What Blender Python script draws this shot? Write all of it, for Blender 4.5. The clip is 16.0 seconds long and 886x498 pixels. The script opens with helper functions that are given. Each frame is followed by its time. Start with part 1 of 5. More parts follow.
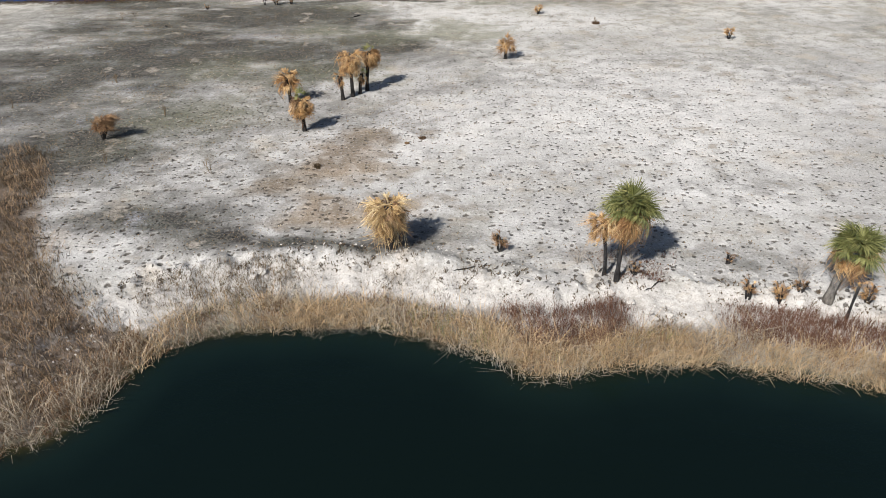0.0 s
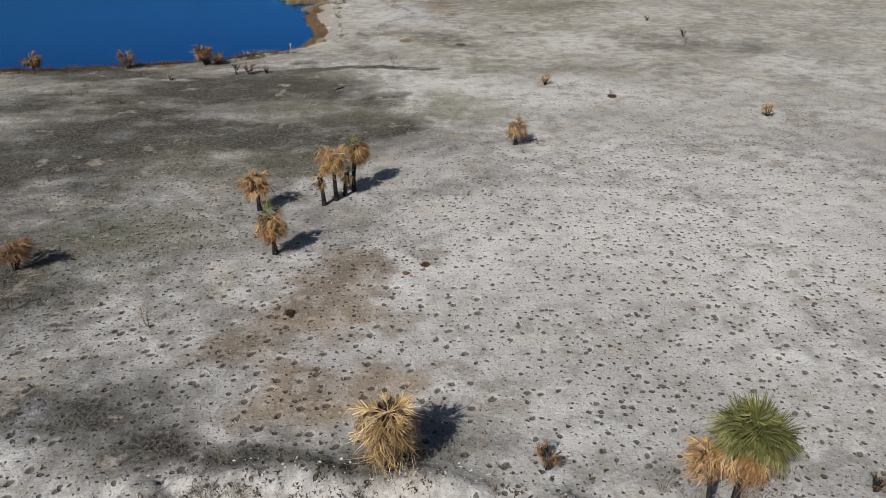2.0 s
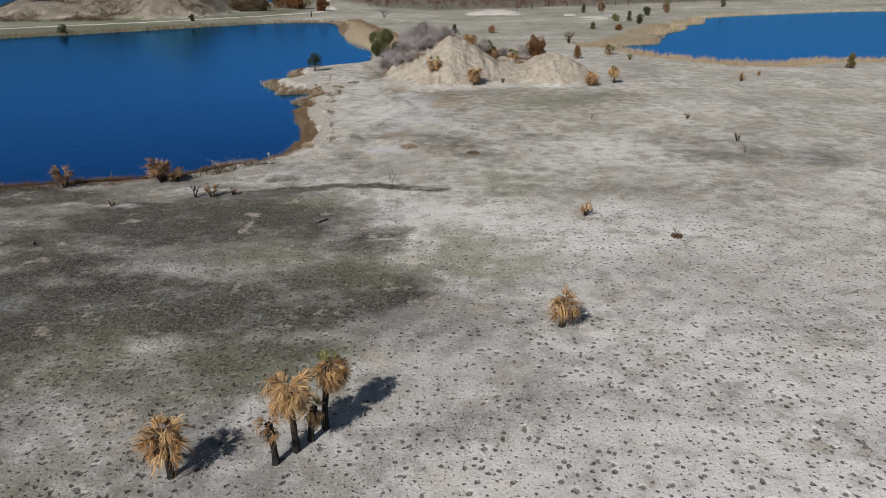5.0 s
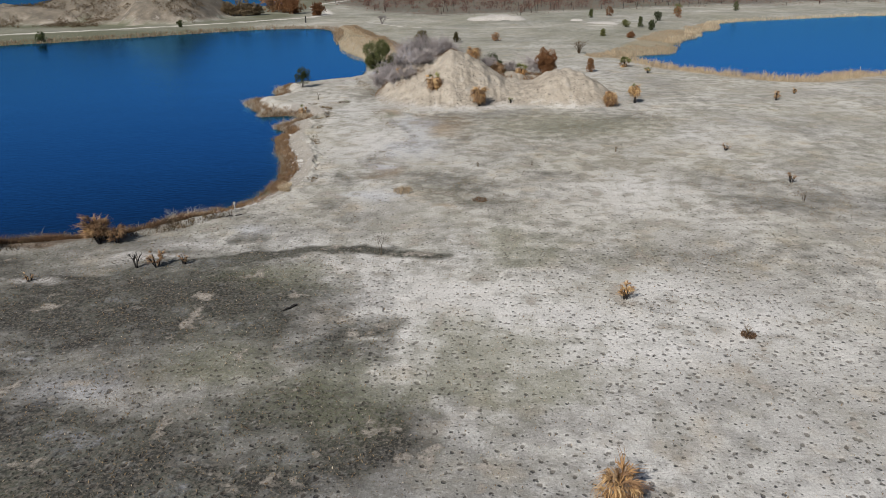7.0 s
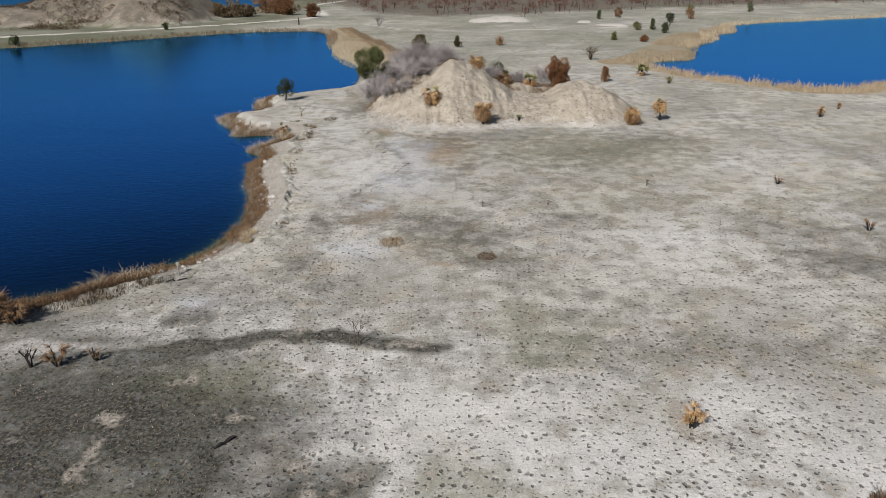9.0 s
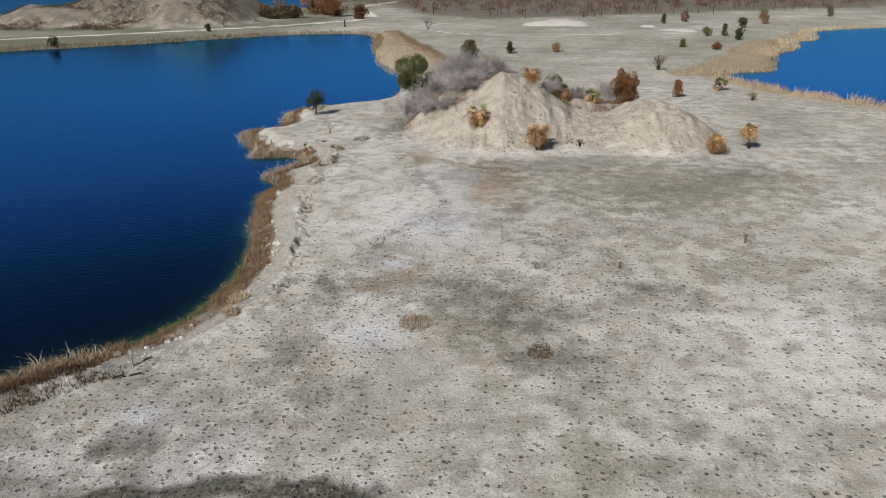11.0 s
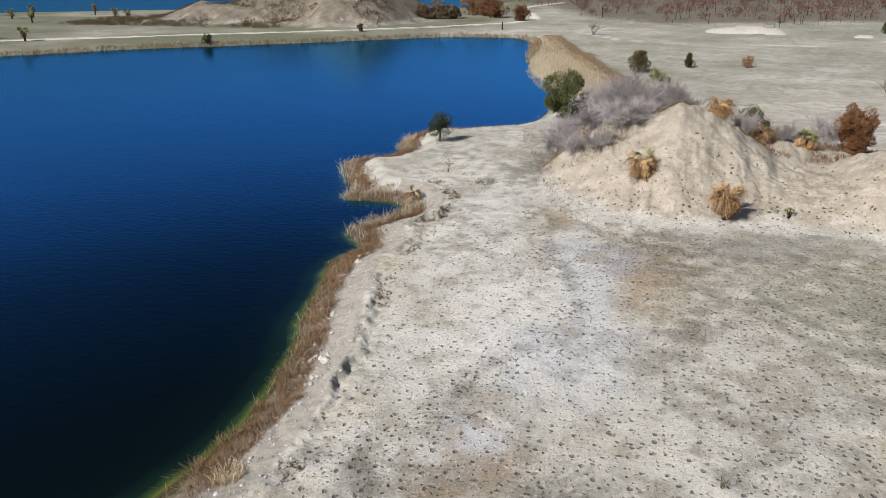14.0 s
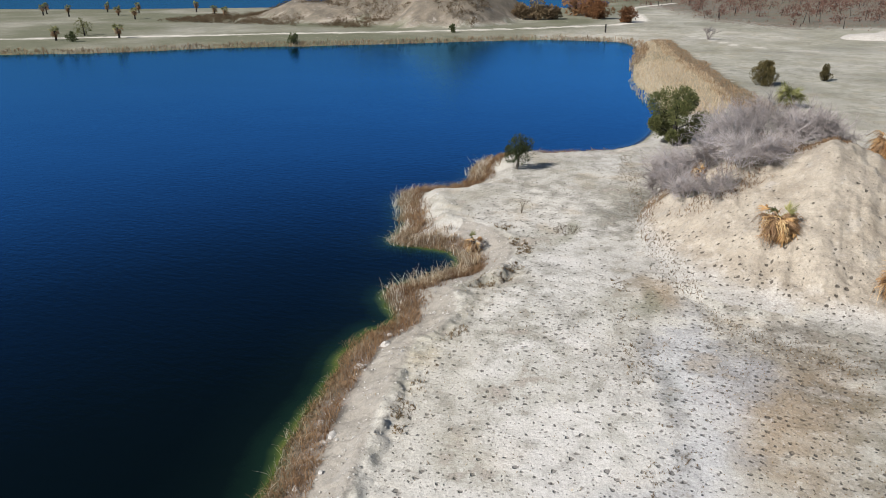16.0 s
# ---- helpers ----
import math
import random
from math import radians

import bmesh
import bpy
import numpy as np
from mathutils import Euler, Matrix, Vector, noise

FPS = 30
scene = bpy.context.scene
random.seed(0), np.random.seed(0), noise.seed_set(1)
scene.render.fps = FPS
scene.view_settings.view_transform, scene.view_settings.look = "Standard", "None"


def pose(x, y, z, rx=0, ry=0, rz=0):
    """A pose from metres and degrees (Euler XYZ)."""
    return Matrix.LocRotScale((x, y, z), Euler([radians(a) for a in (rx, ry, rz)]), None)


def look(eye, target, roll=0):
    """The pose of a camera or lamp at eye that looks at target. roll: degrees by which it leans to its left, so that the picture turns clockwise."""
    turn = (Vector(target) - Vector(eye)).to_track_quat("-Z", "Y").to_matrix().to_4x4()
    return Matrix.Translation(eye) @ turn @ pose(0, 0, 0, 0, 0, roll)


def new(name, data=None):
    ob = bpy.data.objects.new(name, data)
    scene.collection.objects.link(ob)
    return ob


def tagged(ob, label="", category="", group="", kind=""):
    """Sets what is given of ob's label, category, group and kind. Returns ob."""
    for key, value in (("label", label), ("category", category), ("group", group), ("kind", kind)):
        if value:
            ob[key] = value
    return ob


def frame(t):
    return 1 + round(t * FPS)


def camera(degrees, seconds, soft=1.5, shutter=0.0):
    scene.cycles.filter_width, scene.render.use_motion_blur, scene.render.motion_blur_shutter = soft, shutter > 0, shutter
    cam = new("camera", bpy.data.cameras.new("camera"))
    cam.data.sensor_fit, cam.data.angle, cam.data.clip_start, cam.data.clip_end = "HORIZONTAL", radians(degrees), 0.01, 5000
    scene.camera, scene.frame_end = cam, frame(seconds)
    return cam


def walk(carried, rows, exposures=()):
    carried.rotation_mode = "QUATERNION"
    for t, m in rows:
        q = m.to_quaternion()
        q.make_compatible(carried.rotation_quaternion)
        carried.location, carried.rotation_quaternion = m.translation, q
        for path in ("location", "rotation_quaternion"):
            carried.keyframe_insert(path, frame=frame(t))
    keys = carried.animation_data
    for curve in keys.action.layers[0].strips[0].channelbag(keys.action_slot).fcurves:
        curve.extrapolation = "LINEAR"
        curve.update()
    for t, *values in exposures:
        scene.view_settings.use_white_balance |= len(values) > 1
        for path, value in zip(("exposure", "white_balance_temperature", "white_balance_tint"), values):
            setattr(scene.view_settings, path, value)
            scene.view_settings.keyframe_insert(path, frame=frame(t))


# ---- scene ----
cam = camera(64.9, 16.0, soft=0.65)
METRES, EYE, TILT, LEAN, TURN = 100.56, 17.8, -0.25, 0.0, 0.0
ROWS = [
    (0.0, 0.0, 0.0, 0.0, -0.3, -30.81, 0.5),
    (0.5, -0.0043, 0.0307, 0.0009, -0.93, -30.25, 0.51),
    (1.0, -0.0072, 0.0578, 0.0016, -1.45, -29.77, 0.5),
    (1.5, -0.0101, 0.0891, 0.0022, -1.75, -28.88, 0.48),
    (2.0, -0.0121, 0.1163, 0.0024, -1.77, -27.58, 0.45),
    (2.5, -0.0138, 0.1473, 0.0021, -1.73, -25.86, 0.42),
    (3.0, -0.0149, 0.1748, 0.0019, -1.69, -24.4, 0.43),
    (3.5, -0.0154, 0.2066, 0.0022, -1.65, -22.83, 0.41),
    (4.0, -0.0153, 0.2347, 0.0032, -1.63, -22.28, 0.43),
    (6.5, -0.0115, 0.3899, 0.0146, -1.55, -22.25, 0.49),
    (7.0, -0.0105, 0.4216, 0.0158, -1.54, -22.25, 0.52),
    (7.5, -0.0093, 0.4533, 0.0163, -1.52, -22.27, 0.53),
    (8.0, -0.0078, 0.4852, 0.0162, -1.52, -22.29, 0.56),
    (8.5, -0.0062, 0.5172, 0.0157, -1.5, -22.32, 0.56),
    (11.0, 0.0018, 0.6777, 0.0124, 2.76, -22.22, 0.46),
    (11.5, 0.0033, 0.7097, 0.0112, 6.05, -22.18, 0.44),
    (12.0, 0.004, 0.7418, 0.0103, 8.77, -22.18, 0.42),
    (12.5, 0.0043, 0.7739, 0.0094, 10.73, -22.17, 0.41),
    (13.0, 0.0036, 0.8062, 0.0088, 12.55, -22.18, 0.41),
    (13.5, 0.0018, 0.8381, 0.0086, 14.25, -22.18, 0.39),
    (14.0, -0.0009, 0.8701, 0.0082, 15.97, -22.18, 0.39),
    (14.5, -0.0042, 0.9021, 0.0073, 17.94, -22.18, 0.39),
    (15.0, -0.0087, 0.9338, 0.0063, 19.84, -22.19, 0.41),
    (15.5, -0.0143, 0.9652, 0.0051, 21.96, -22.19, 0.39),
    (16.0, -0.0201, 0.9965, 0.0038, 24.08, -22.2, 0.4),
]
walk(cam, [(t, pose(0, 0, EYE, TILT, LEAN, TURN) @ pose(METRES * x, METRES * y, METRES * z, 90 + pitch, roll, yaw)) for t, x, y, z, yaw, pitch, roll in ROWS],
     exposures=[(0.0, 0.56), (0.8, 0.25), (1.5, 0.0), (2.5, -0.09), (3.5, -0.13), (7.0, 0.08), (11.0, 0.12), (13.5, 0.34), (16.0, 0.46)])

# ---- light ----
SUN_EL, SUN_AZ = radians(41), radians(214.9)
world = bpy.data.worlds.new("sky")
scene.world = world
world.use_nodes = True
_nt = world.node_tree
_sky = _nt.nodes.new("ShaderNodeTexSky")
_sky.sky_type = "NISHITA"
_sky.sun_disc = False
_sky.sun_elevation, _sky.sun_rotation = SUN_EL, SUN_AZ
_sky.air_density, _sky.dust_density, _sky.ozone_density = 1.0, 1.2, 3.0
_nt.links.new(_sky.outputs[0], _nt.nodes["Background"].inputs[0])
_nt.nodes["Background"].inputs[1].default_value = 0.05
sun_data = bpy.data.lights.new("sun", "SUN")
sun_data.energy, sun_data.angle, sun_data.color = 4.95, radians(0.53), (1.0, 0.965, 0.925)
sun = new("sun", sun_data)
_dir = Vector((math.sin(SUN_AZ) * math.cos(SUN_EL), math.cos(SUN_AZ) * math.cos(SUN_EL), math.sin(SUN_EL)))
sun.matrix_world = look(_dir * 60, (0, 0, 0))


# ---- materials ----
def material(name, rough=0.9):
    m = bpy.data.materials.new(name)
    m.use_nodes = True
    nt = m.node_tree
    b = nt.nodes["Principled BSDF"]
    b.inputs["Roughness"].default_value = rough
    b.inputs["Specular IOR Level"].default_value = 0.25
    return m, nt, b


def node(nt, kind, **values):
    n = nt.nodes.new(kind)
    for k, v in values.items():
        n.inputs[k.replace("_", " ")].default_value = v
    return n


def coords(nt):
    return nt.nodes.new("ShaderNodeTexCoord").outputs["Object"]


def noise_tex(nt, vec, scale, detail=4.0, rough=0.55, squash=None):
    if squash:
        mp = nt.nodes.new("ShaderNodeMapping")
        mp.inputs["Scale"].default_value = squash
        nt.links.new(vec, mp.inputs["Vector"])
        vec = mp.outputs[0]
    n = node(nt, "ShaderNodeTexNoise", Scale=scale, Detail=detail, Roughness=rough)
    nt.links.new(vec, n.inputs["Vector"])
    return n.outputs["Fac"]


def ramp(nt, fac, *stops):
    r = nt.nodes.new("ShaderNodeValToRGB")
    els = r.color_ramp.elements
    while len(els) < len(stops):
        els.new(0.5)
    for e, (p, c) in zip(els, stops):
        e.position = p
        e.color = (*c, 1) if isinstance(c, tuple) else (c, c, c, 1)
    nt.links.new(fac, r.inputs[0])
    return r.outputs[0]


def mix(nt, fac, a, b, mode="MIX"):
    n = nt.nodes.new("ShaderNodeMix")
    n.data_type, n.blend_type = "RGBA", mode
    for sock, v in ((n.inputs[0], fac), (n.inputs[6], a), (n.inputs[7], b)):
        if isinstance(v, (int, float)):
            sock.default_value = v
        elif isinstance(v, tuple):
            sock.default_value = (*v, 1)
        else:
            nt.links.new(v, sock)
    return n.outputs[2]


def maths(nt, op, a, b=0.0, clamp=False):
    n = nt.nodes.new("ShaderNodeMath")
    n.operation, n.use_clamp = op, clamp
    for sock, v in ((n.inputs[0], a), (n.inputs[1], b)):
        if isinstance(v, (int, float)):
            sock.default_value = v
        else:
            nt.links.new(v, sock)
    return n.outputs[0]


def attr(nt, name):
    a = nt.nodes.new("ShaderNodeAttribute")
    a.attribute_name = name
    return a.outputs["Fac"]


def bump(nt, bsdf, height, strength, distance):
    b = node(nt, "ShaderNodeBump", Strength=strength, Distance=distance)
    nt.links.new(height, b.inputs["Height"])
    nt.links.new(b.outputs[0], bsdf.inputs["Normal"])


def spots(nt, co, scale, r0, r1, density):
    """Scattered pits or specks: a mask that is 1 inside them and one of their rims; radii as shares of the cell, density the share of cells that hold one."""
    wob = node(nt, "ShaderNodeTexNoise", Scale=scale * 2.6, Detail=2.0)
    nt.links.new(co, wob.inputs["Vector"])
    push = nt.nodes.new("ShaderNodeVectorMath")
    push.operation = "SCALE"
    push.inputs["Scale"].default_value = 0.42 / scale
    nt.links.new(wob.outputs["Color"], push.inputs[0])
    add = nt.nodes.new("ShaderNodeVectorMath")
    nt.links.new(co, add.inputs[0])
    nt.links.new(push.outputs[0], add.inputs[1])
    cell = nt.nodes.new("ShaderNodeTexVoronoi")
    cell.voronoi_dimensions = "2D"
    cell.inputs["Scale"].default_value = scale
    nt.links.new(add.outputs[0], cell.inputs["Vector"])
    pick = nt.nodes.new("ShaderNodeSeparateColor")
    nt.links.new(cell.outputs["Color"], pick.inputs[0])
    reach = maths(nt, "ADD", maths(nt, "MULTIPLY", maths(nt, "POWER", pick.outputs[0], 2.0), r1 - r0), r0)
    body = maths(nt, "MULTIPLY", maths(nt, "SUBTRACT", reach, cell.outputs["Distance"]), 10.0, True)
    held = maths(nt, "LESS_THAN", pick.outputs[1], density)
    rim = maths(nt, "MULTIPLY", maths(nt, "SUBTRACT", maths(nt, "ADD", reach, 0.07), cell.outputs["Distance"]), 14.0, True)
    return maths(nt, "MULTIPLY", body, held), maths(nt, "MULTIPLY", maths(nt, "SUBTRACT", rim, body, True), held)


def ground_material():
    """Pale marl with burnt, ash-grey, ochre and greening patches that the sheet's attributes lay out."""
    m, nt, b = material("burnt_marl", 0.95)
    co = coords(nt)
    big, mid, fine = noise_tex(nt, co, 0.09, 5), noise_tex(nt, co, 0.7, 6, 0.6), noise_tex(nt, co, 5.0, 5, 0.65)
    blades = noise_tex(nt, co, 6.0, 4, 0.65)
    base = ramp(nt, big, (0.30, (0.30, 0.290, 0.275)), (0.5, (0.425, 0.413, 0.393)), (0.7, (0.545, 0.53, 0.507)))
    near = maths(nt, "SUBTRACT", 1.0, maths(nt, "MULTIPLY", attr(nt, "quiet"), 0.7))
    base = mix(nt, maths(nt, "MULTIPLY", ramp(nt, mid, (0.42, 0.0), (0.62, 0.7)), near), base, (0.30, 0.288, 0.268))
    dull = noise_tex(nt, co, 0.24, 5, 0.6)
    base = mix(nt, ramp(nt, dull, (0.48, 0.0), (0.68, 0.6)), base, (0.28, 0.266, 0.222))
    base = mix(nt, ramp(nt, noise_tex(nt, co, 0.31, 4), (0.55, 0.0), (0.7, 0.45)), base, (0.42, 0.35, 0.26))
    base = mix(nt, maths(nt, "MULTIPLY", attr(nt, "cream"), 0.9), base, mix(nt, 1.0, base, (1.04, 1.0, 0.88), "MULTIPLY"))
    pale = maths(nt, "MULTIPLY", attr(nt, "pale"), ramp(nt, mid, (0.3, 0.95), (0.75, 0.4)), True)
    base = mix(nt, pale, base, (0.57, 0.55, 0.52))
    rough_edge = lambda key, hi: maths(nt, "MULTIPLY", ramp(nt, maths(nt, "ADD", attr(nt, key), maths(nt, "MULTIPLY", maths(nt, "ADD", maths(nt, "SUBTRACT", mid, 0.5), maths(nt, "SUBTRACT", dull, 0.5)), 1.35)), (0.2, 0.0), (0.85, 1.0)), hi, True)
    base = mix(nt, rough_edge("tan", 0.8), base, mix(nt, ramp(nt, dull, (0.4, 0.0), (0.62, 1.0)), (0.30, 0.225, 0.145), (0.17, 0.125, 0.085)))
    base = mix(nt, rough_edge("green", 0.62), base, (0.21, 0.206, 0.145))
    base = mix(nt, rough_edge("ash", 0.62), base, (0.475, 0.478, 0.495))
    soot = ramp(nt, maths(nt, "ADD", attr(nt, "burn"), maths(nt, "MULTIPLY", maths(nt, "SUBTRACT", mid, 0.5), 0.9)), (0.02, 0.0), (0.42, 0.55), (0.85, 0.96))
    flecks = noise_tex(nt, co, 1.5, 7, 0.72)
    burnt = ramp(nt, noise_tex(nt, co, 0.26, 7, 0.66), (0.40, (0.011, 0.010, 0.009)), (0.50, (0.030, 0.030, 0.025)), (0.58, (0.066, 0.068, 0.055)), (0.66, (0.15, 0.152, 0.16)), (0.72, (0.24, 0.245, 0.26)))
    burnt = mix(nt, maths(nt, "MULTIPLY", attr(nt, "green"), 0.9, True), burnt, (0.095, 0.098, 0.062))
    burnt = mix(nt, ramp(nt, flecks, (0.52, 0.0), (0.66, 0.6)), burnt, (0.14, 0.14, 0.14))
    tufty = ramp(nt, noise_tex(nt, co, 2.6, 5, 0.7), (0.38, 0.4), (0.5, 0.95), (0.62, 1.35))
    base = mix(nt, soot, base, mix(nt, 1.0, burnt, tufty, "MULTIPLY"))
    # Brown dead litter; beneath pond reeds and scrub its dark also paints shaded gaps.
    base = mix(nt, rough_edge("litter_shade", 0.85), base, (0.105, 0.07, 0.044))
    base = mix(nt, rough_edge("sand", 0.9), base, mix(nt, ramp(nt, mid, (0.35, 0.0), (0.65, 1.0)), (0.235, 0.195, 0.148), (0.40, 0.35, 0.28)))
    base = mix(nt, rough_edge("chalk", 0.9), base, mix(nt, ramp(nt, mid, (0.35, 0.0), (0.6, 1.0)), (0.29, 0.272, 0.248), (0.50, 0.478, 0.448)))
    base = mix(nt, rough_edge("slope", 0.75), base, mix(nt, mid, (0.17, 0.15, 0.125), (0.29, 0.262, 0.225)))
    base = mix(nt, rough_edge("straw", 0.9), base, mix(nt, dull, (0.30, 0.235, 0.15), (0.47, 0.385, 0.265)))
    base = mix(nt, rough_edge("heath", 0.85), base, mix(nt, ramp(nt, dull, (0.35, 0.0), (0.6, 1.0)), (0.18, 0.148, 0.110), (0.088, 0.075, 0.057)))
    base = mix(nt, rough_edge("embers", 0.85), base, mix(nt, ramp(nt, big, (0.4, 0.0), (0.6, 1.0)), (0.125, 0.082, 0.066), (0.065, 0.057, 0.052)))
    turf = ramp(nt, maths(nt, "ADD", attr(nt, "turf"), maths(nt, "MULTIPLY", maths(nt, "SUBTRACT", noise_tex(nt, co, 0.05, 4, 0.6), 0.5), 0.9)), (0.05, 0.0), (1.0, 0.92))
    base = mix(nt, turf, base, mix(nt, dull, (0.062, 0.070, 0.036), (0.14, 0.142, 0.088)))
    base = mix(nt, rough_edge("track", 0.95), base, (0.60, 0.56, 0.50))
    grit = noise_tex(nt, co, 16.0, 3, 0.7)
    base = mix(nt, 0.5, base, ramp(nt, grit, (0.32, 0.55), (0.5, 1.0), (0.66, 1.25)), "MULTIPLY")
    stubble = maths(nt, "MULTIPLY", ramp(nt, blades, (0.48, 0.0), (0.62, 0.8)), maths(nt, "ADD", 0.22, attr(nt, "burn")), True)
    base = mix(nt, stubble, base, (0.12, 0.105, 0.085))
    base = mix(nt, maths(nt, "MULTIPLY", maths(nt, "MULTIPLY", ramp(nt, fine, (0.55, 0.0), (0.75, 0.5)), near), maths(nt, "SUBTRACT", 1.0, maths(nt, "MULTIPLY", maths(nt, "MAXIMUM", soot, turf), 0.75))), base, (0.68, 0.665, 0.64))
    # White rim highlight of the prints painted pale on their lips.
    base = mix(nt, maths(nt, "MULTIPLY", attr(nt, "lip"), ramp(nt, mid, (0.35, 0.22), (0.65, 0.03))), base, (0.66, 0.63, 0.585))
    tread, soft = attr(nt, "tread"), attr(nt, "soft")
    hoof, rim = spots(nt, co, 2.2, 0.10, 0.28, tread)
    speck, _ = spots(nt, co, 3.7, 0.09, 0.25, maths(nt, "MULTIPLY", ramp(nt, noise_tex(nt, co, 0.45, 4), (0.35, 0.25), (0.65, 0.95)), maths(nt, "SUBTRACT", 1.0, attr(nt, "quiet"))))
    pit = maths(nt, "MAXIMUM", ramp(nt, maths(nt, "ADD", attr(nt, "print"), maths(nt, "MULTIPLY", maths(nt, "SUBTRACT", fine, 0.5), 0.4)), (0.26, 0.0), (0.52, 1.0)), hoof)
    base = mix(nt, maths(nt, "MULTIPLY", speck, maths(nt, "SUBTRACT", 0.75, maths(nt, "MULTIPLY", soft, 0.15))), base, mix(nt, 1.0, base, (0.30, 0.28, 0.26), "MULTIPLY"))
    # Lightened ring paints the same bright rim round the finer prints.
    base = mix(nt, maths(nt, "MULTIPLY", rim, 0.3), base, mix(nt, 1.0, base, (1.45, 1.45, 1.45), "MULTIPLY"))
    # Print insides coloured dark: bared soil, plus the shade within the pits painted in.
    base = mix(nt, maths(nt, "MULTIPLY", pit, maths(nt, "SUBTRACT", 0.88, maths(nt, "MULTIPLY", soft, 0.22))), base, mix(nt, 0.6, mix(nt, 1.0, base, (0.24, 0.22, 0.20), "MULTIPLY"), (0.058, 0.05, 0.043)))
    base = mix(nt, attr(nt, "wet"), base, (0.12, 0.12, 0.06))
    nt.links.new(base, b.inputs["Base Color"])
    h = maths(nt, "ADD", maths(nt, "MULTIPLY", fine, 0.6), maths(nt, "MULTIPLY", blades, 0.7))
    sunk = maths(nt, "ADD", maths(nt, "MULTIPLY", hoof, 1.4), maths(nt, "MULTIPLY", speck, 0.5))
    bump(nt, b, maths(nt, "SUBTRACT", maths(nt, "ADD", h, maths(nt, "MULTIPLY", grit, 0.25)), sunk), 1.0, 0.06)
    return m


def water_material(name="lake_water", deep=(0.0012, 0.0028, 0.002), weed=(0.005, 0.014, 0.008), margin=((0.10, 0.085, 0.04), (0.075, 0.095, 0.022), (0.026, 0.046, 0.015))):
    """Clear dark quarry water: weedy green at the margin, nearly black where it is deep."""
    m, nt, b = material(name, 0.07)
    co = coords(nt)
    depth = attr(nt, "depth")
    wob = maths(nt, "ADD", depth, maths(nt, "MULTIPLY", maths(nt, "SUBTRACT", noise_tex(nt, co, 0.35, 4), 0.5), 1.3))
    col = ramp(nt, maths(nt, "DIVIDE", wob, 5.0), (0.0, margin[0]), (0.08, margin[1]), (0.17, margin[2]), (0.27, weed), (0.5, tuple(1.7 * v for v in deep)), (1.0, deep))
    rip = maths(nt, "ADD", noise_tex(nt, co, 1.3, 3, 0.6, (1.0, 2.0, 1.0)), maths(nt, "MULTIPLY", noise_tex(nt, co, 0.1, 2), 1.5))
    wave = node(nt, "ShaderNodeBump", Strength=0.6, Distance=0.03)
    nt.links.new(rip, wave.inputs["Height"])
    body = nt.nodes.new("ShaderNodeBsdfDiffuse")
    nt.links.new(col, body.inputs["Color"])
    gloss = node(nt, "ShaderNodeBsdfGlossy", Color=(0.12, 0.46, 1.0, 1), Roughness=0.11)
    fres = node(nt, "ShaderNodeFresnel", IOR=1.34)
    for n in (gloss, fres):
        nt.links.new(wave.outputs[0], n.inputs["Normal"])
    top = nt.nodes.new("ShaderNodeMixShader")
    east = nt.nodes.new("ShaderNodeSeparateXYZ")
    nt.links.new(co, east.inputs[0])
    # Sky reflection painted weaker towards the west, broken up by noise.
    west_dim = maths(nt, "ADD", maths(nt, "MULTIPLY", east.outputs[0], 0.011), maths(nt, "MULTIPLY", noise_tex(nt, co, 0.03, 3, 0.5, (1.0, 2.5, 1.0)), 0.5))
    shine = maths(nt, "MULTIPLY", ramp(nt, fres.outputs[0], (0.0, 0.0), (0.055, 0.04), (0.11, 0.17), (0.165, 0.45), (0.23, 0.71), (0.40, 1.0)), ramp(nt, maths(nt, "ADD", west_dim, 1.0), (0.15, 0.84), (0.6, 0.94), (0.95, 1.0)))
    for k, out in enumerate((shine, body.outputs[0], gloss.outputs[0])):
        nt.links.new(out, top.inputs[k])
    see = nt.nodes.new("ShaderNodeBsdfTransparent")
    mx = nt.nodes.new("ShaderNodeMixShader")
    nt.links.new(ramp(nt, depth, (0.0, 0.35), (0.5, 1.0)), mx.inputs[0])
    nt.links.new(see.outputs[0], mx.inputs[1])
    nt.links.new(top.outputs[0], mx.inputs[2])
    nt.links.new(mx.outputs[0], nt.nodes["Material Output"].inputs[0])
    return m


def leaf_material(name, c1, c2, c3, rough=0.7, scale=3.0, trans=0.25):
    """Leaves that vary from piece to piece and along their length."""
    m, nt, b = material(name, rough)
    geo = nt.nodes.new("ShaderNodeNewGeometry").outputs["Random Per Island"]
    obj = nt.nodes.new("ShaderNodeObjectInfo").outputs["Random"]
    f = maths(nt, "ADD", maths(nt, "MULTIPLY", geo, 0.4), maths(nt, "MULTIPLY", obj, 0.6))
    f = maths(nt, "ADD", f, maths(nt, "MULTIPLY", maths(nt, "SUBTRACT", noise_tex(nt, coords(nt), scale, 3), 0.5), 0.5), True)
    nt.links.new(ramp(nt, f, (0.1, c1), (0.5, c2), (0.9, c3)), b.inputs["Base Color"])
    if trans:
        tr = nt.nodes.new("ShaderNodeBsdfTranslucent")
        nt.links.new(ramp(nt, f, (0.1, c1), (0.5, c2), (0.9, c3)), tr.inputs[0])
        mx = nt.nodes.new("ShaderNodeMixShader")
        mx.inputs[0].default_value = trans
        nt.links.new(b.outputs[0], mx.inputs[1])
        nt.links.new(tr.outputs[0], mx.inputs[2])
        nt.links.new(mx.outputs[0], nt.nodes["Material Output"].inputs[0])
    return m


